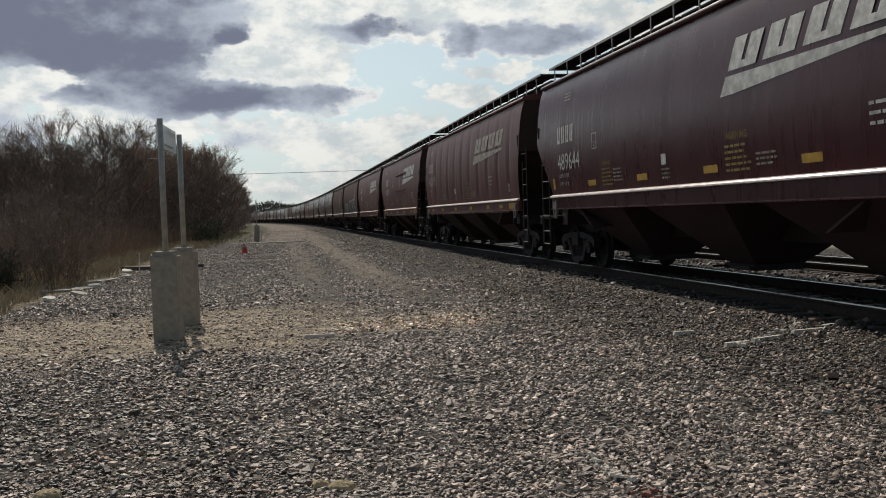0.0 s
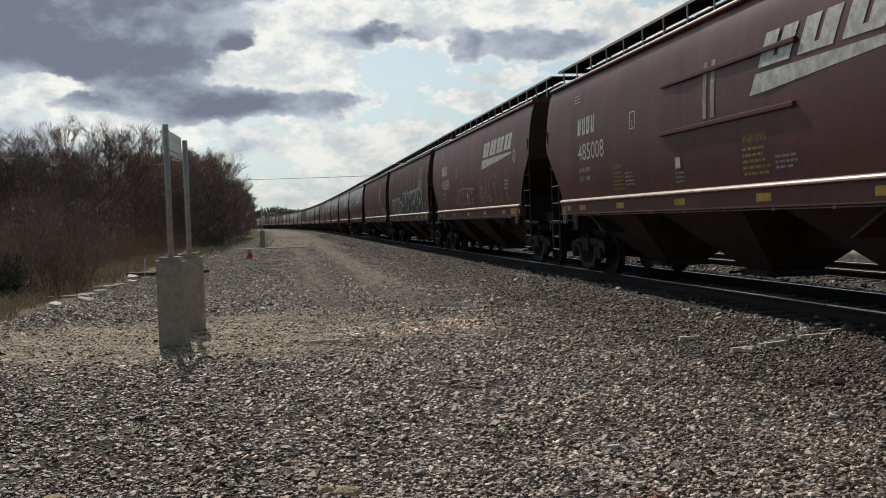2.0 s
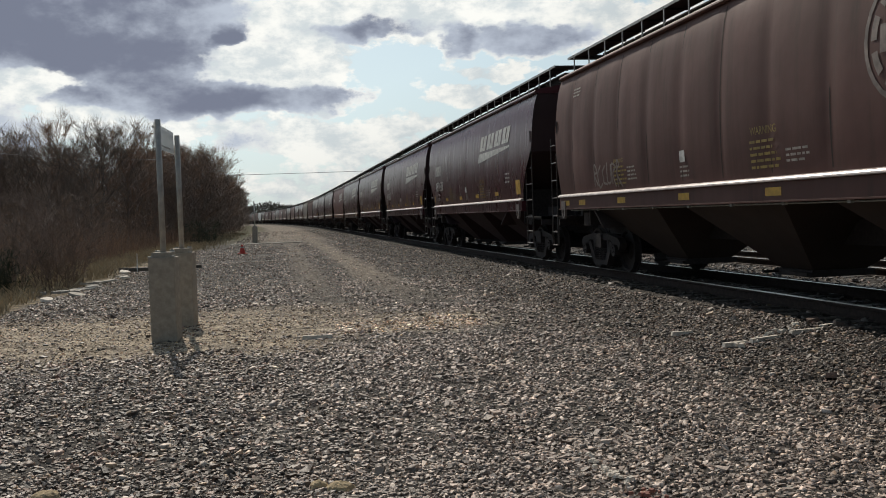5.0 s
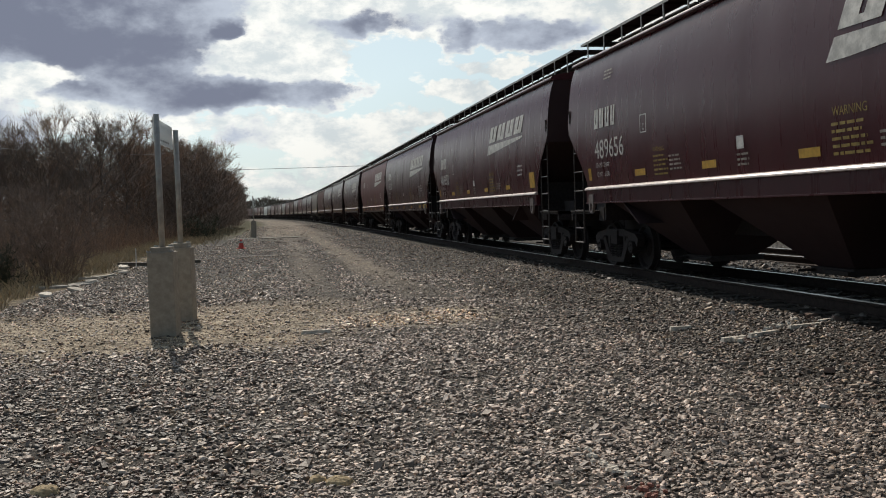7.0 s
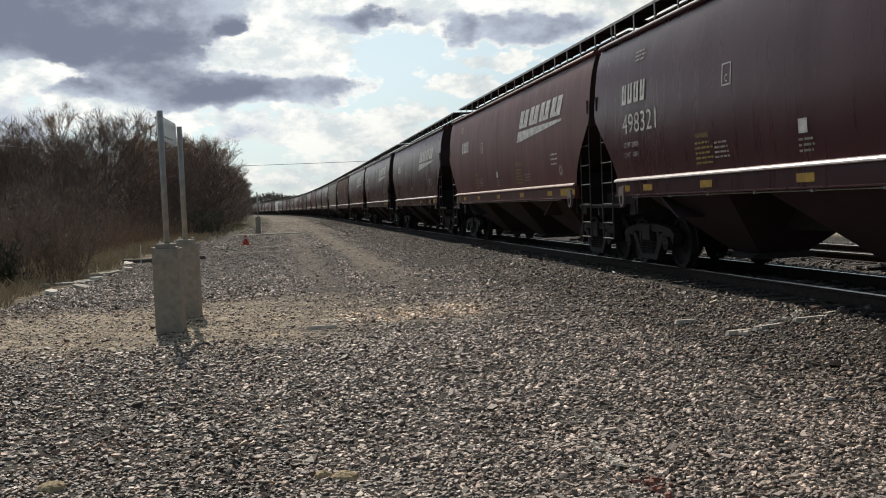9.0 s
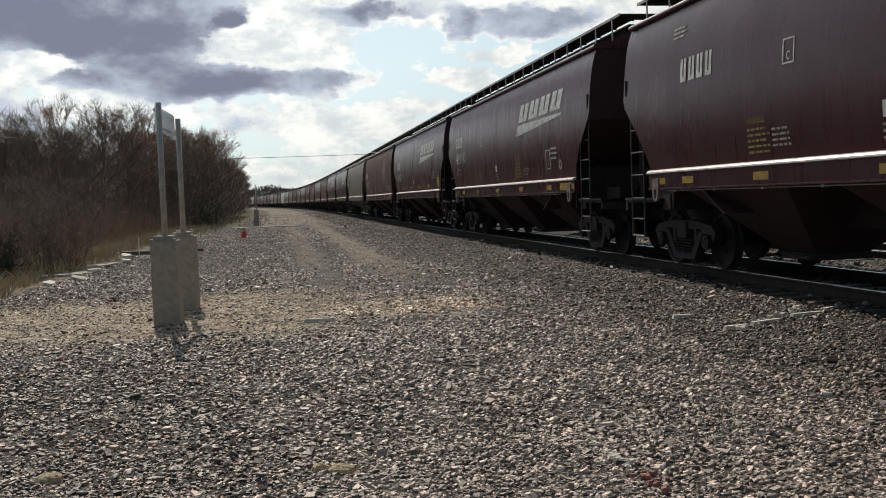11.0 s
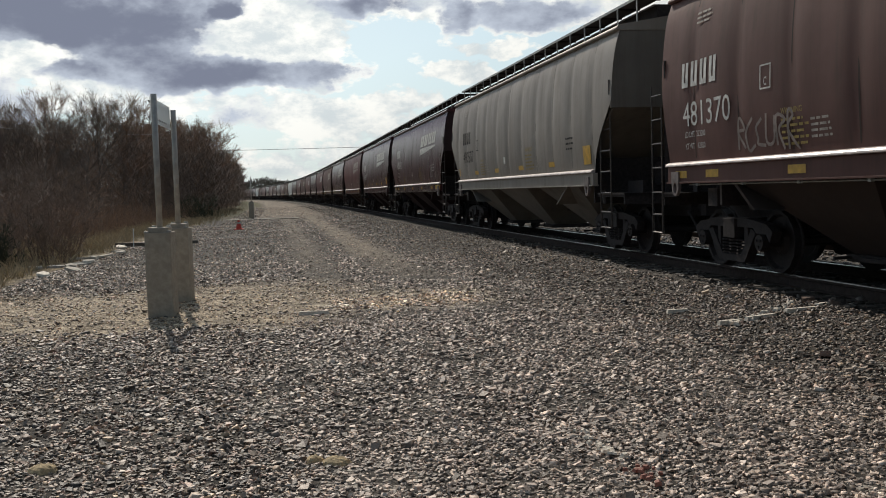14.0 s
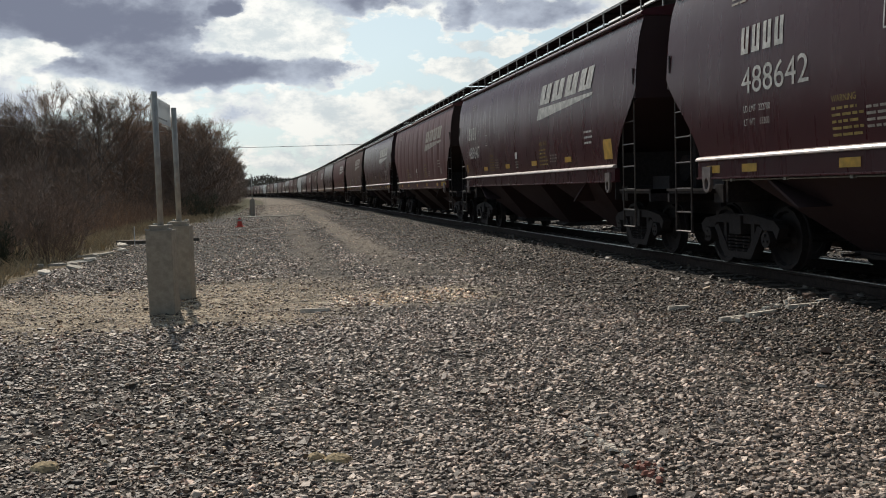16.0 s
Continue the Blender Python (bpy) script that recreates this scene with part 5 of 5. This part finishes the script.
# ---- bare woods ----
def bare_tree(seed, height, spread, depth=3, mat=None):
    """Trunk and a crown of forking bare branches, as two meshes."""
    rng = random.Random(seed)
    trunk, crown = bmesh.new(), ([], [])

    def stick(p, q, r0, r1):
        d = (q - p).normalized()
        a = d.orthogonal().normalized()
        b = d.cross(a)
        v, f = crown
        o = len(v)
        for c, r in ((p, r0), (q, r1)):
            for k in range(3):
                t = k * 2.0944
                v.append(tuple(c + (a * math.cos(t) + b * math.sin(t)) * r))
        f.extend(((o, o + 1, o + 4, o + 3), (o + 1, o + 2, o + 5, o + 4), (o + 2, o, o + 3, o + 5)))

    def spike(p, q, r):
        d = (q - p).normalized()
        a = d.orthogonal().normalized()
        b = d.cross(a)
        v, f = crown
        o = len(v)
        v.extend(tuple(p + (a * math.cos(k * 2.0944) + b * math.sin(k * 2.0944)) * r) for k in range(3))
        v.append(tuple(q))
        f.extend(((o, o + 1, o + 3), (o + 1, o + 2, o + 3), (o + 2, o, o + 3)))

    def grow(p, d, length, r, level):
        """A limb of two bent pieces that forks at its end and sheds side twigs."""
        q = p
        for i in range(2):
            d = (d + Vector((rng.gauss(0, 0.10), rng.gauss(0, 0.10), rng.gauss(0.05, 0.06)))).normalized()
            nxt = q + d * length / 2
            stick(q, nxt, max(r * (1 - 0.15 * i), 0.009), max(r * (0.85 - 0.15 * i), 0.007))
            if level > 1:
                for _ in range(2 if level > 2 else 1):
                    side = Vector((rng.gauss(0, 1), rng.gauss(0, 1), rng.gauss(0.3, 0.6))).normalized()
                    spike(nxt, nxt + (d * 0.7 + side * 0.7).normalized() * height * rng.uniform(0.04, 0.09), 0.009)
            q = nxt
        if level >= depth + 2:
            for _ in range(3):
                side = Vector((rng.gauss(0, 1), rng.gauss(0, 1), rng.gauss(0.2, 0.5))).normalized()
                spike(q, q + (d + side * 0.5).normalized() * height * rng.uniform(0.05, 0.10), 0.009)
            return
        for _ in range(2 if level or rng.random() < 0.5 else 3):
            side = Vector((rng.gauss(0, 1), rng.gauss(0, 1), rng.gauss(0.1, 0.4))).normalized()
            grow(q, (d + side * 0.52 * spread).normalized(), length * rng.uniform(0.66, 0.86), r * 0.66, level + 1)

    p, d, r = Vector((0, 0, -0.3)), Vector((rng.gauss(0, 0.05), rng.gauss(0, 0.05), 1)), height * 0.014
    segs = 6
    for i in range(segs):
        d = (d + Vector((rng.gauss(0, 0.06), rng.gauss(0, 0.06), 0))).normalized()
        q = p + d * (height * 0.52 + 0.3) / segs
        tube(trunk, p, q, r * (1 - i * 0.10), r * (1 - (i + 1) * 0.10), 6, False)
        if i >= 1:
            for _ in range(1 if i < 3 else 2):
                a = rng.uniform(0, 6.283)
                grow(q, Vector((math.cos(a) * spread, math.sin(a) * spread, rng.uniform(0.6, 1.3))).normalized(), height * rng.uniform(0.12, 0.18), r * 0.42, 2 if i < 3 else 1)
        p = q
    for k in range(3):
        a = k * 2.1 + rng.uniform(-0.5, 0.5)
        grow(p, Vector((math.cos(a) * 0.4 * spread, math.sin(a) * 0.4 * spread, 1.0)).normalized(), height * rng.uniform(0.14, 0.19), r * 0.5, 0)
    return to_mesh("trunk", trunk, M_BARK, smooth=True), raw_mesh("crown", crown[0], crown[1], mat or M_BARK)


def thicket(seed, height, width, stems, mat, twigs=1.0):
    """A brush of many thin arching stems with side twigs: the stems and the twigs as two meshes."""
    rng = random.Random(seed)
    main, fine = ([], []), ([], [])

    def stick(out, p, q, r0, r1):
        v, f = out
        d = (q - p).normalized()
        a = d.orthogonal().normalized()
        b = d.cross(a)
        o = len(v)
        for c, r in ((p, r0), (q, r1)):
            for k in range(3):
                t = k * 2.0944
                v.append(tuple(c + (a * math.cos(t) + b * math.sin(t)) * r))
        f.extend(((o, o + 1, o + 4, o + 3), (o + 1, o + 2, o + 5, o + 4), (o + 2, o, o + 3, o + 5)))

    for _ in range(stems):
        a, rr = rng.uniform(0, 6.283), width * 0.5 * math.sqrt(rng.random())
        p = Vector((rr * math.cos(a), rr * math.sin(a), -0.25))
        lean = Vector((rng.gauss(0, 0.25), rng.gauss(0, 0.25), 1)).normalized()
        h = height * rng.uniform(0.4, 1.0)
        for i in range(4):
            q = p + lean * h / 4
            stick(main, p, q, 0.012 * (1 - i * 0.2), 0.012 * (0.8 - i * 0.2))
            for _ in range(int((1 + i) * twigs)):
                t = (lean + Vector((rng.gauss(0, 0.7), rng.gauss(0, 0.7), rng.gauss(0.1, 0.4)))).normalized()
                e = q + t * h * rng.uniform(0.10, 0.26)
                stick(fine, q, e, 0.005, 0.003)
                for _ in range(2):
                    t2 = (t + Vector((rng.gauss(0, 0.6), rng.gauss(0, 0.6), rng.gauss(0, 0.4)))).normalized()
                    m = q.lerp(e, rng.uniform(0.4, 1))
                    stick(fine, m, m + t2 * h * rng.uniform(0.05, 0.14), 0.0035, 0.002)
            lean = (lean + Vector((rng.gauss(0, 0.14), rng.gauss(0, 0.14), -0.04))).normalized()
            p = q
    return raw_mesh("trunk", *main, mat), raw_mesh("crown", *fine, mat)


def bush(name, label, category, meshes):
    b = new(name)
    tagged(part("trunk", meshes[0], None, b), kind="stuff")
    tagged(part("crown", meshes[1], None, b, "fine leafless twigs"), kind="stuff")
    return tagged(b, label, category)


TREES = []


def build_woods():
    rng = random.Random(21)
    kinds = []
    for i in range(6):
        tree = new("bare_tree")
        t, c = bare_tree(40 + i, 9.8 + (i % 3) * 0.9, (0.75, 1.0, 1.25)[i % 3], mat=M_BARK if i in (1, 2, 3, 5) else M_TWIG)
        part("trunk", t, None, tree, "grey-brown bark")
        part("crown", c, None, tree, "bare forking branches")
        tagged(tree, "leafless broad tree in the brown woods", "tree", "bare trees of the woods")
        kinds.append(tree)
    first = set()

    def plant(things, seen, i, m):
        if i not in seen:
            seen.add(i)
            things[i].matrix_basis = m
            return things[i]
        return copy_thing(things[i], m)

    def stand(s, off, scale):
        x, y, _ = on_line(s, off)
        TREES.append((x, y, 9.5 * scale))
        plant(kinds, first, rng.randrange(6), pose(x, y, float(ground_height(s, off)) - 0.1, 0, 0, rng.uniform(0, 360)) @ Matrix.Scale(scale * float(np.interp(off, (24, 40), (0.96, 0.74))), 4))

    # two broad crowns standing out before the belt
    for k, x, y, scale, turn in ((2, -22.4, 53.5, 0.55, 40), (5, -20.0, 55.0, 0.58, 200)):
        first.add(k)
        kinds[k].matrix_basis = pose(x, y, -0.2, 0, 0, turn) @ Matrix.Scale(scale, 4)
    # a belt behind the brush, then the woods' edge closer to the line
    for i in range(84):
        stand(rng.uniform(68, 104), rng.uniform(19, 60), rng.uniform(0.80, 1.06))
    for i in range(14):
        stand(rng.uniform(46, 70), rng.uniform(22, 44), rng.uniform(0.36, 0.55))
    for i in range(60):
        s = 88 + 210 * (i / 60) ** 1.2 + rng.uniform(-3, 3)
        stand(s, 14.3 + abs(rng.gauss(0, 4.5)), rng.uniform(0.8, 1.08))
    for i in range(16):
        stand(rng.uniform(92, 150), rng.uniform(15.5, 24), rng.uniform(0.95, 1.15))
    # brush at the woods' foot
    brush = [tagged(bush("brush", "dense leafless brown brush at the woods' edge", "bush", thicket(70 + i, (2.3, 2.9, 1.9, 3.3, 2.6)[i], (2.6, 3.0, 2.4, 3.2, 2.8)[i], 20, M_TWIG if i != 3 else M_BARK)), group="brush along the woods") for i in range(5)]
    used = set()
    for i in range(100):
        s = 24 + 150 * (i / 100) ** 1.3 + rng.uniform(-1, 1)
        off = 16.8 + abs(rng.gauss(0, 6.0 if s < 80 else 3.0)) + (2.2 if s < 45 else 0)
        x, y, _ = on_line(s, off)
        plant(brush, used, rng.randrange(5), pose(x, y, float(ground_height(s, off)) - 0.05, 0, 0, rng.uniform(0, 360)) @ Matrix.Scale(rng.uniform(0.7, 1.25), 4))
    for i in range(26):
        s, off = 70 + 5.0 * i + rng.uniform(-2, 2), 13.6 + abs(rng.gauss(0, 1.2))
        x, y, _ = on_line(s, off)
        plant(brush, used, rng.randrange(5), pose(x, y, float(ground_height(s, off)) - 0.05, 0, 0, rng.uniform(0, 360)) @ Matrix.Scale(rng.uniform(0.35, 0.75), 4))
    slim = thicket(96, 2.9, 0.45, 34, M_WOODTWIG, 1.8)
    for i, (x, y, a, k) in enumerate(((-10.75, 25.9, 20, 1.0), (-10.45, 26.6, 140, 0.8), (-12.3, 27.2, 250, 1.05), (-12.6, 31.0, 80, 1.1))):
        sapling = bush("sapling", "young leafless sapling at the edge of the bank", "sapling", slim)
        tagged(sapling, group="saplings on the bank")
        sapling.matrix_basis = pose(x, y, -0.12, 4, -3, a) @ Matrix.Scale(k, 4)
    heavy = bush("evergreen_shrub", "dark dense shrub at the foot of the woods", "shrub", thicket(93, 2.1, 2.6, 120, M_GREENSH, 2.0))
    heavy.matrix_basis = pose(-18.6, 74.0, -0.2) @ Matrix.Scale(1.05, 4)
    b = bush("evergreen_shrub", "dull green evergreen shrub at the brush's edge", "shrub", thicket(92, 1.5, 1.3, 90, M_GREENSH, 2.0))
    b.matrix_basis = pose(-11.7, 24.6, -0.2)


def canes(name, seed, count, place, tall, thin, mat, label, category, sway=0.40):
    """Countless upright leaning canes and twigs, each a thin three-sided spike."""
    rng = np.random.default_rng(seed)
    x, y, z = place(rng, count)
    h = tall * rng.uniform(0.25, 1.0, count) ** 1.3
    r = thin * rng.uniform(0.6, 1.4, count) * (1 + np.hypot(x, y) / 60)
    lean = rng.normal(0, sway, (count, 2)) * h[:, None]
    a = rng.uniform(0, 6.283, count)
    V = np.zeros((count, 4, 3))
    for k in range(3):
        V[:, k] = np.stack([x + r * np.cos(a + k * 2.0944), y + r * np.sin(a + k * 2.0944), z], 1)
    V[:, 3] = np.stack([x + lean[:, 0], y + lean[:, 1], z + h], 1)
    F = (np.array([(0, 1, 3), (1, 2, 3), (2, 0, 3)])[None] + (np.arange(count) * 4)[:, None, None]).reshape(-1, 3)
    tagged(new(name, raw_mesh(name, V.reshape(-1, 3).tolist(), F.tolist(), mat)), label, category, kind="stuff")


def build_undergrowth():
    def under(rng, n):
        s = 24 + 200 * rng.random(n) ** 1.5
        off = np.where(s < 50, 19.2, 17.2) + 40 * rng.random(n) ** 1.5 + 1.5 * np.sin(s * 0.7)
        x, y = line_points(s, off)
        return x, y, np.interp(off, GROUND_OFF, GROUND_Z) - 0.1

    def upper(rng, n):
        t = np.array(TREES)[np.where(rng.random(n) < 0.66, rng.integers(0, 98, n), rng.integers(98, len(TREES), n))]
        k = rng.random(n) ** 0.9
        a, r = rng.uniform(0, 6.283, n), np.sqrt(rng.random(n)) * t[:, 2] * 0.30 * np.sqrt(np.clip(1.12 - k ** 2.2, 0.05, 1))
        return t[:, 0] + r * np.cos(a), t[:, 1] + r * np.sin(a), 0.5 + k * t[:, 2] * 0.80

    def far(rng, n):
        a = np.radians(rng.uniform(-24, 26, n))
        d = rng.uniform(620, 800, n)
        top = 11.5 + 1.2 * np.sin(a * 61) + 0.7 * np.sin(a * 173 + 1)
        return d * np.sin(a), d * np.cos(a), top * rng.random(n)

    canes("undergrowth", 5, 52000, under, 2.4, 0.008, M_TWIG, "dense brown leafless undergrowth filling the woods", "undergrowth")
    canes("wood_twigs", 6, 160000, upper, 1.2, 0.0100, M_WOODTWIG, "tangled bare twigs between the trees of the woods", "twigs", 1.0)
    canes("far_woods", 7, 60000, far, 1.9, 0.042, M_FARWOOD, "distant grey-brown belt of bare woods", "woods")


build_woods()


def build_grass():
    rng = np.random.default_rng(3)
    v, f = [], []
    for _ in range(27000):
        s = 16 + 110 * rng.random() ** 1.6
        off = 13.5 + abs(rng.normal(0, 3.6)) + 1.0 * noise.noise((s * 0.4, 2.0, 0.0))
        if s > 55:
            off -= 2.2 * rng.random() ** 2
        x, y, _z = on_line(s, off)
        z = float(ground_height(s, off)) + ground_bumps(x, y) - 0.02
        h, a, b = rng.uniform(0.08, 0.42), rng.uniform(0, 6.283), rng.uniform(0.004, 0.010) * (1 + s / 60)
        dx, dy = math.cos(a), math.sin(a)
        lx, ly = rng.normal(0, 0.5) * h, rng.normal(0, 0.5) * h
        o = len(v)
        v += [(x - dx * b, y - dy * b, z), (x + dx * b, y + dy * b, z), (x + lx * 0.5 + dx * b * 0.6, y + ly * 0.5 + dy * b * 0.6, z + h * 0.6), (x + lx, y + ly, z + h)]
        f += [(o, o + 1, o + 2), (o, o + 2, o + 3)]
    tagged(new("dry_grass", raw_mesh("dry_grass", v, f, M_STRAW)), "dry straw-coloured grass and weeds along the bank", "grass", kind="stuff")


build_grass()


def build_cable(a, b, sag, r, mat, label, top, poles):
    """A sagging wire between two poles."""
    cab = tagged(new("overhead_cable"), label, "cable", "overhead cables")
    bm = bmesh.new()
    a, b = Vector(a), Vector(b)
    bent(bm, [a.lerp(b, i / 24) - Vector((0, 0, sag * 4 * (i / 24) * (1 - i / 24))) for i in range(25)], r, 4)
    part("wire", bm, mat, cab)
    for c in poles:
        pole = tagged(new("utility_pole"), "wooden utility pole carrying a cable", "pole", "utility poles")
        bm = bmesh.new()
        tube(bm, (0, 0, -0.3), (0, 0, top), 0.17, 0.12, 8)
        part("mast", bm, M_WOODEN, pole)
        bm = bmesh.new()
        box(bm, -0.1, 0.1, -1.2, 1.2, top - 0.8, top - 0.65)
        part("crossarm", bm, M_WOODEN, pole)
        pole.matrix_basis = pose(c[0], c[1], 0)


build_cable((-150, 195, 13.2), (75, 225, 13.6), 1.6, 0.035, M_WIRE, "thin dark overhead cable crossing behind the yard", 13.8, ((-150, 195), (75, 225)))
build_cable((-34, 46.5, 7.6), (-21.6, 76.0, 6.8), 0.7, 0.014, M_GALV, "thin bright wire glinting before the woods", 7.9, ((-34, 46.5),))


# ---- loose stones ----
def stone_shapes(n, seed):
    """Crushed stones: jittered blocks with ten facets, open where they lie on the ground."""
    rng = np.random.default_rng(seed)
    base = np.array([(x, y, z) for z in (-1, 1) for y in (-1, 1) for x in (-1, 1)], float) * 0.62
    quads = ((4, 5, 7, 6), (0, 1, 5, 4), (1, 3, 7, 5), (3, 2, 6, 7), (2, 0, 4, 6))
    faces = np.array([t for a, b, c, d in quads for t in ((a, b, c), (a, c, d))])
    shapes = []
    for _ in range(n):
        p = base + rng.uniform(-0.27, 0.27, base.shape)
        shapes.append(p * np.array([1.15, rng.uniform(0.62, 1.0), rng.uniform(0.36, 0.66)]))
    return np.array(shapes), faces


def lumps(x, y, f, k):
    """Smooth wavy field for uneven edges."""
    return np.sin(x * f + k) * np.cos(y * f * 1.3 - k) + 0.5 * np.sin(x * f * 2.7 - y * f * 1.9 + k)


def line_points(s, off):
    h = np.interp(s, LINE_S, LINE_H)
    return np.interp(s, LINE_S, LINE_X) - off * np.cos(h), np.interp(s, LINE_S, LINE_Y) - off * np.sin(h)


def stone_places(rng, count, lo, hi, thin):
    """Places over a stretch of the yard, thinned where the ground is worn to sand or dirt."""
    s, off = rng.uniform(lo[0], hi[0], count), rng.uniform(lo[1], hi[1], count)
    x, y = line_points(s, off)
    sj, oj = s + rng.normal(0, 0.5, count), off + rng.normal(0, 0.5, count)
    sandy = worn = (sj > 13.6 + 0.8 * lumps(x, y, 0.8, 1.0)) & (sj < 19.2 + 0.9 * lumps(x, y, 0.6, 2.0)) & (oj > 7.0 + 1.0 * lumps(x, y, 0.9, 0.3))
    sandy = worn = sandy | ((sj > 15.0) & (sj < 17.0) & (oj > 4.9) & (oj < 8.2))
    wave = 0.25 * lumps(x, y, 0.7, 1.5)
    lane = (s > 19 + 2 * wave) & (((off > 4.75 + wave) & (off < 5.85 + wave)) | ((off > 6.6 + wave) & (off < 7.3 + wave)))
    lane |= (s > 62) & (off > 3.8 + wave) & (off < 9.0)
    if thin:
        worn = worn | lane
    keep = rng.random(count) > np.where(worn, np.where(lane & ~sandy, 0.86, 0.84), 0.04 + 0.12 * (lumps(x, y, 0.5, 4.0) > 0.7))
    if not thin:
        keep = sandy
    return s[keep], off[keep], x[keep], y[keep]


def scatter_stones(name, seed, count, lo, hi, size, label, mat=None, thin=True):
    rng = np.random.default_rng(seed)
    shapes, faces = stone_shapes(40, seed)
    s, off, x, y = stone_places(rng, count, lo, hi, thin)
    n = len(s)
    z = np.interp(off, GROUND_OFF, GROUND_Z)
    z = z + np.array([ground_bumps(a, b) if o > 3 else 0.0 for a, b, o in zip(x, y, off)])
    r = size * np.exp(rng.normal(0, 0.34, n))
    a, t = rng.uniform(0, 6.283, n), rng.normal(0, 0.38, n)
    ca, sa, ct, st = (f(v)[:, None] for v, f in ((a, np.cos), (a, np.sin), (t, np.cos), (t, np.sin)))
    p = shapes[rng.integers(0, 40, n)] * r[:, None, None]
    qx, qz = p[:, :, 0] * ct + p[:, :, 2] * st, -p[:, :, 0] * st + p[:, :, 2] * ct
    V = np.stack([qx * ca - p[:, :, 1] * sa + x[:, None], qx * sa + p[:, :, 1] * ca + y[:, None], qz + (z + r * 0.2)[:, None]], 2).reshape(-1, 3)
    F = (faces[None] + (np.arange(n) * 8)[:, None, None]).reshape(-1, 3)
    me = bpy.data.meshes.new(name)
    me.vertices.add(len(V))
    me.vertices.foreach_set("co", V.ravel())
    me.loops.add(F.size)
    me.loops.foreach_set("vertex_index", F.ravel().astype(np.int32))
    me.polygons.add(len(F))
    me.polygons.foreach_set("loop_start", np.arange(0, F.size, 3, dtype=np.int32))
    me.update(calc_edges=True)
    me.polygons.foreach_set("use_smooth", np.repeat(rng.random(n) < 0.45, len(faces)))
    me.materials.append(mat or M_STONE)
    return tagged(new(name, me), label, "gravel", kind="stuff")


def single_stones(count, lo, hi, size):
    """The stones nearest the camera, each one by itself, as pieces of the ground."""
    rng = np.random.default_rng(77)
    shapes, faces = stone_shapes(12, 78)
    meshes = [raw_mesh("stone", [tuple(v) for v in s], [tuple(int(i) for i in f) for f in faces], M_STONE) for s in shapes]
    for me in meshes:
        me.shade_flat()
    for i in range(count):
        s, off = rng.uniform(lo[0], hi[0]), rng.uniform(lo[1], hi[1])
        x, y, _ = on_line(s, off)
        r = size * math.exp(rng.normal(0, 0.3))
        z = float(ground_height(s, off)) + ground_bumps(x, y)
        part("stone", meshes[i % 12], None, ground, at=pose(x, y, z + r * 0.3, rng.normal(0, 18), rng.normal(0, 18), rng.uniform(0, 360)) @ Matrix.Scale(r, 4))


build_undergrowth()
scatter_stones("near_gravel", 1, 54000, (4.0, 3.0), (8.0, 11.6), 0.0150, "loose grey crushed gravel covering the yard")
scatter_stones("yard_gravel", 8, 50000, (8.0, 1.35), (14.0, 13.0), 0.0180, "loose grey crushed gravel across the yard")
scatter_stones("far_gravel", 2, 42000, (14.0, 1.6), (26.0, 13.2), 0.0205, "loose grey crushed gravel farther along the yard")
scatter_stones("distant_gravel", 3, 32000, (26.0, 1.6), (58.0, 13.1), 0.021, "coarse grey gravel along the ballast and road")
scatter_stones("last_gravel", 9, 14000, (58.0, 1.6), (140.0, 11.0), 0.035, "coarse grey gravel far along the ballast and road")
scatter_stones("track_ballast", 4, 5000, (8.0, -2.3), (34.0, 1.5), 0.034, "dark ballast stones around the near track", M_BALLAST)
scatter_stones("second_ballast", 14, 5000, (8.0, -7.2), (34.0, -2.3), 0.036, "grey ballast stones along the second track")
scatter_stones("sandy_pebbles", 10, 16000, (13.0, 5.0), (19.5, 14.0), 0.010, "sandy yellowish pebbles on the worn patch", M_PEBBLE, False)
single_stones(290, (4.4, 5.2), (6.6, 11.0), 0.020)
scatter_stones("pale_pebbles", 21, 5200, (14.95, 4.9), (16.3, 7.1), 0.017, "cream pale pebbles along the worn patch's rim", M_CREAM, False)



# ---- motion ----
SPEED = 17.93


def motions():
    for car, centre in CARS:
        walk(car, [(0.5 * i, line_pose(centre - SPEED * 0.5 * i, 0.0, RAIL_Z)) for i in range(33)])
    # every axle at the same place of its car turns alike
    turns = {}
    for ws, x in WHEELSETS:
        if x not in turns:
            walk(ws, [(i / 30, pose(x, 0, WHEEL_R, 0, math.degrees(-SPEED / WHEEL_R * i / 30), 0)) for i in range(481)])
            turns[x] = ws.animation_data
        else:
            ws.rotation_mode = "QUATERNION"
            own = ws.animation_data_create()
            own.action = turns[x].action
            own.action_slot = turns[x].action_slot


motions()
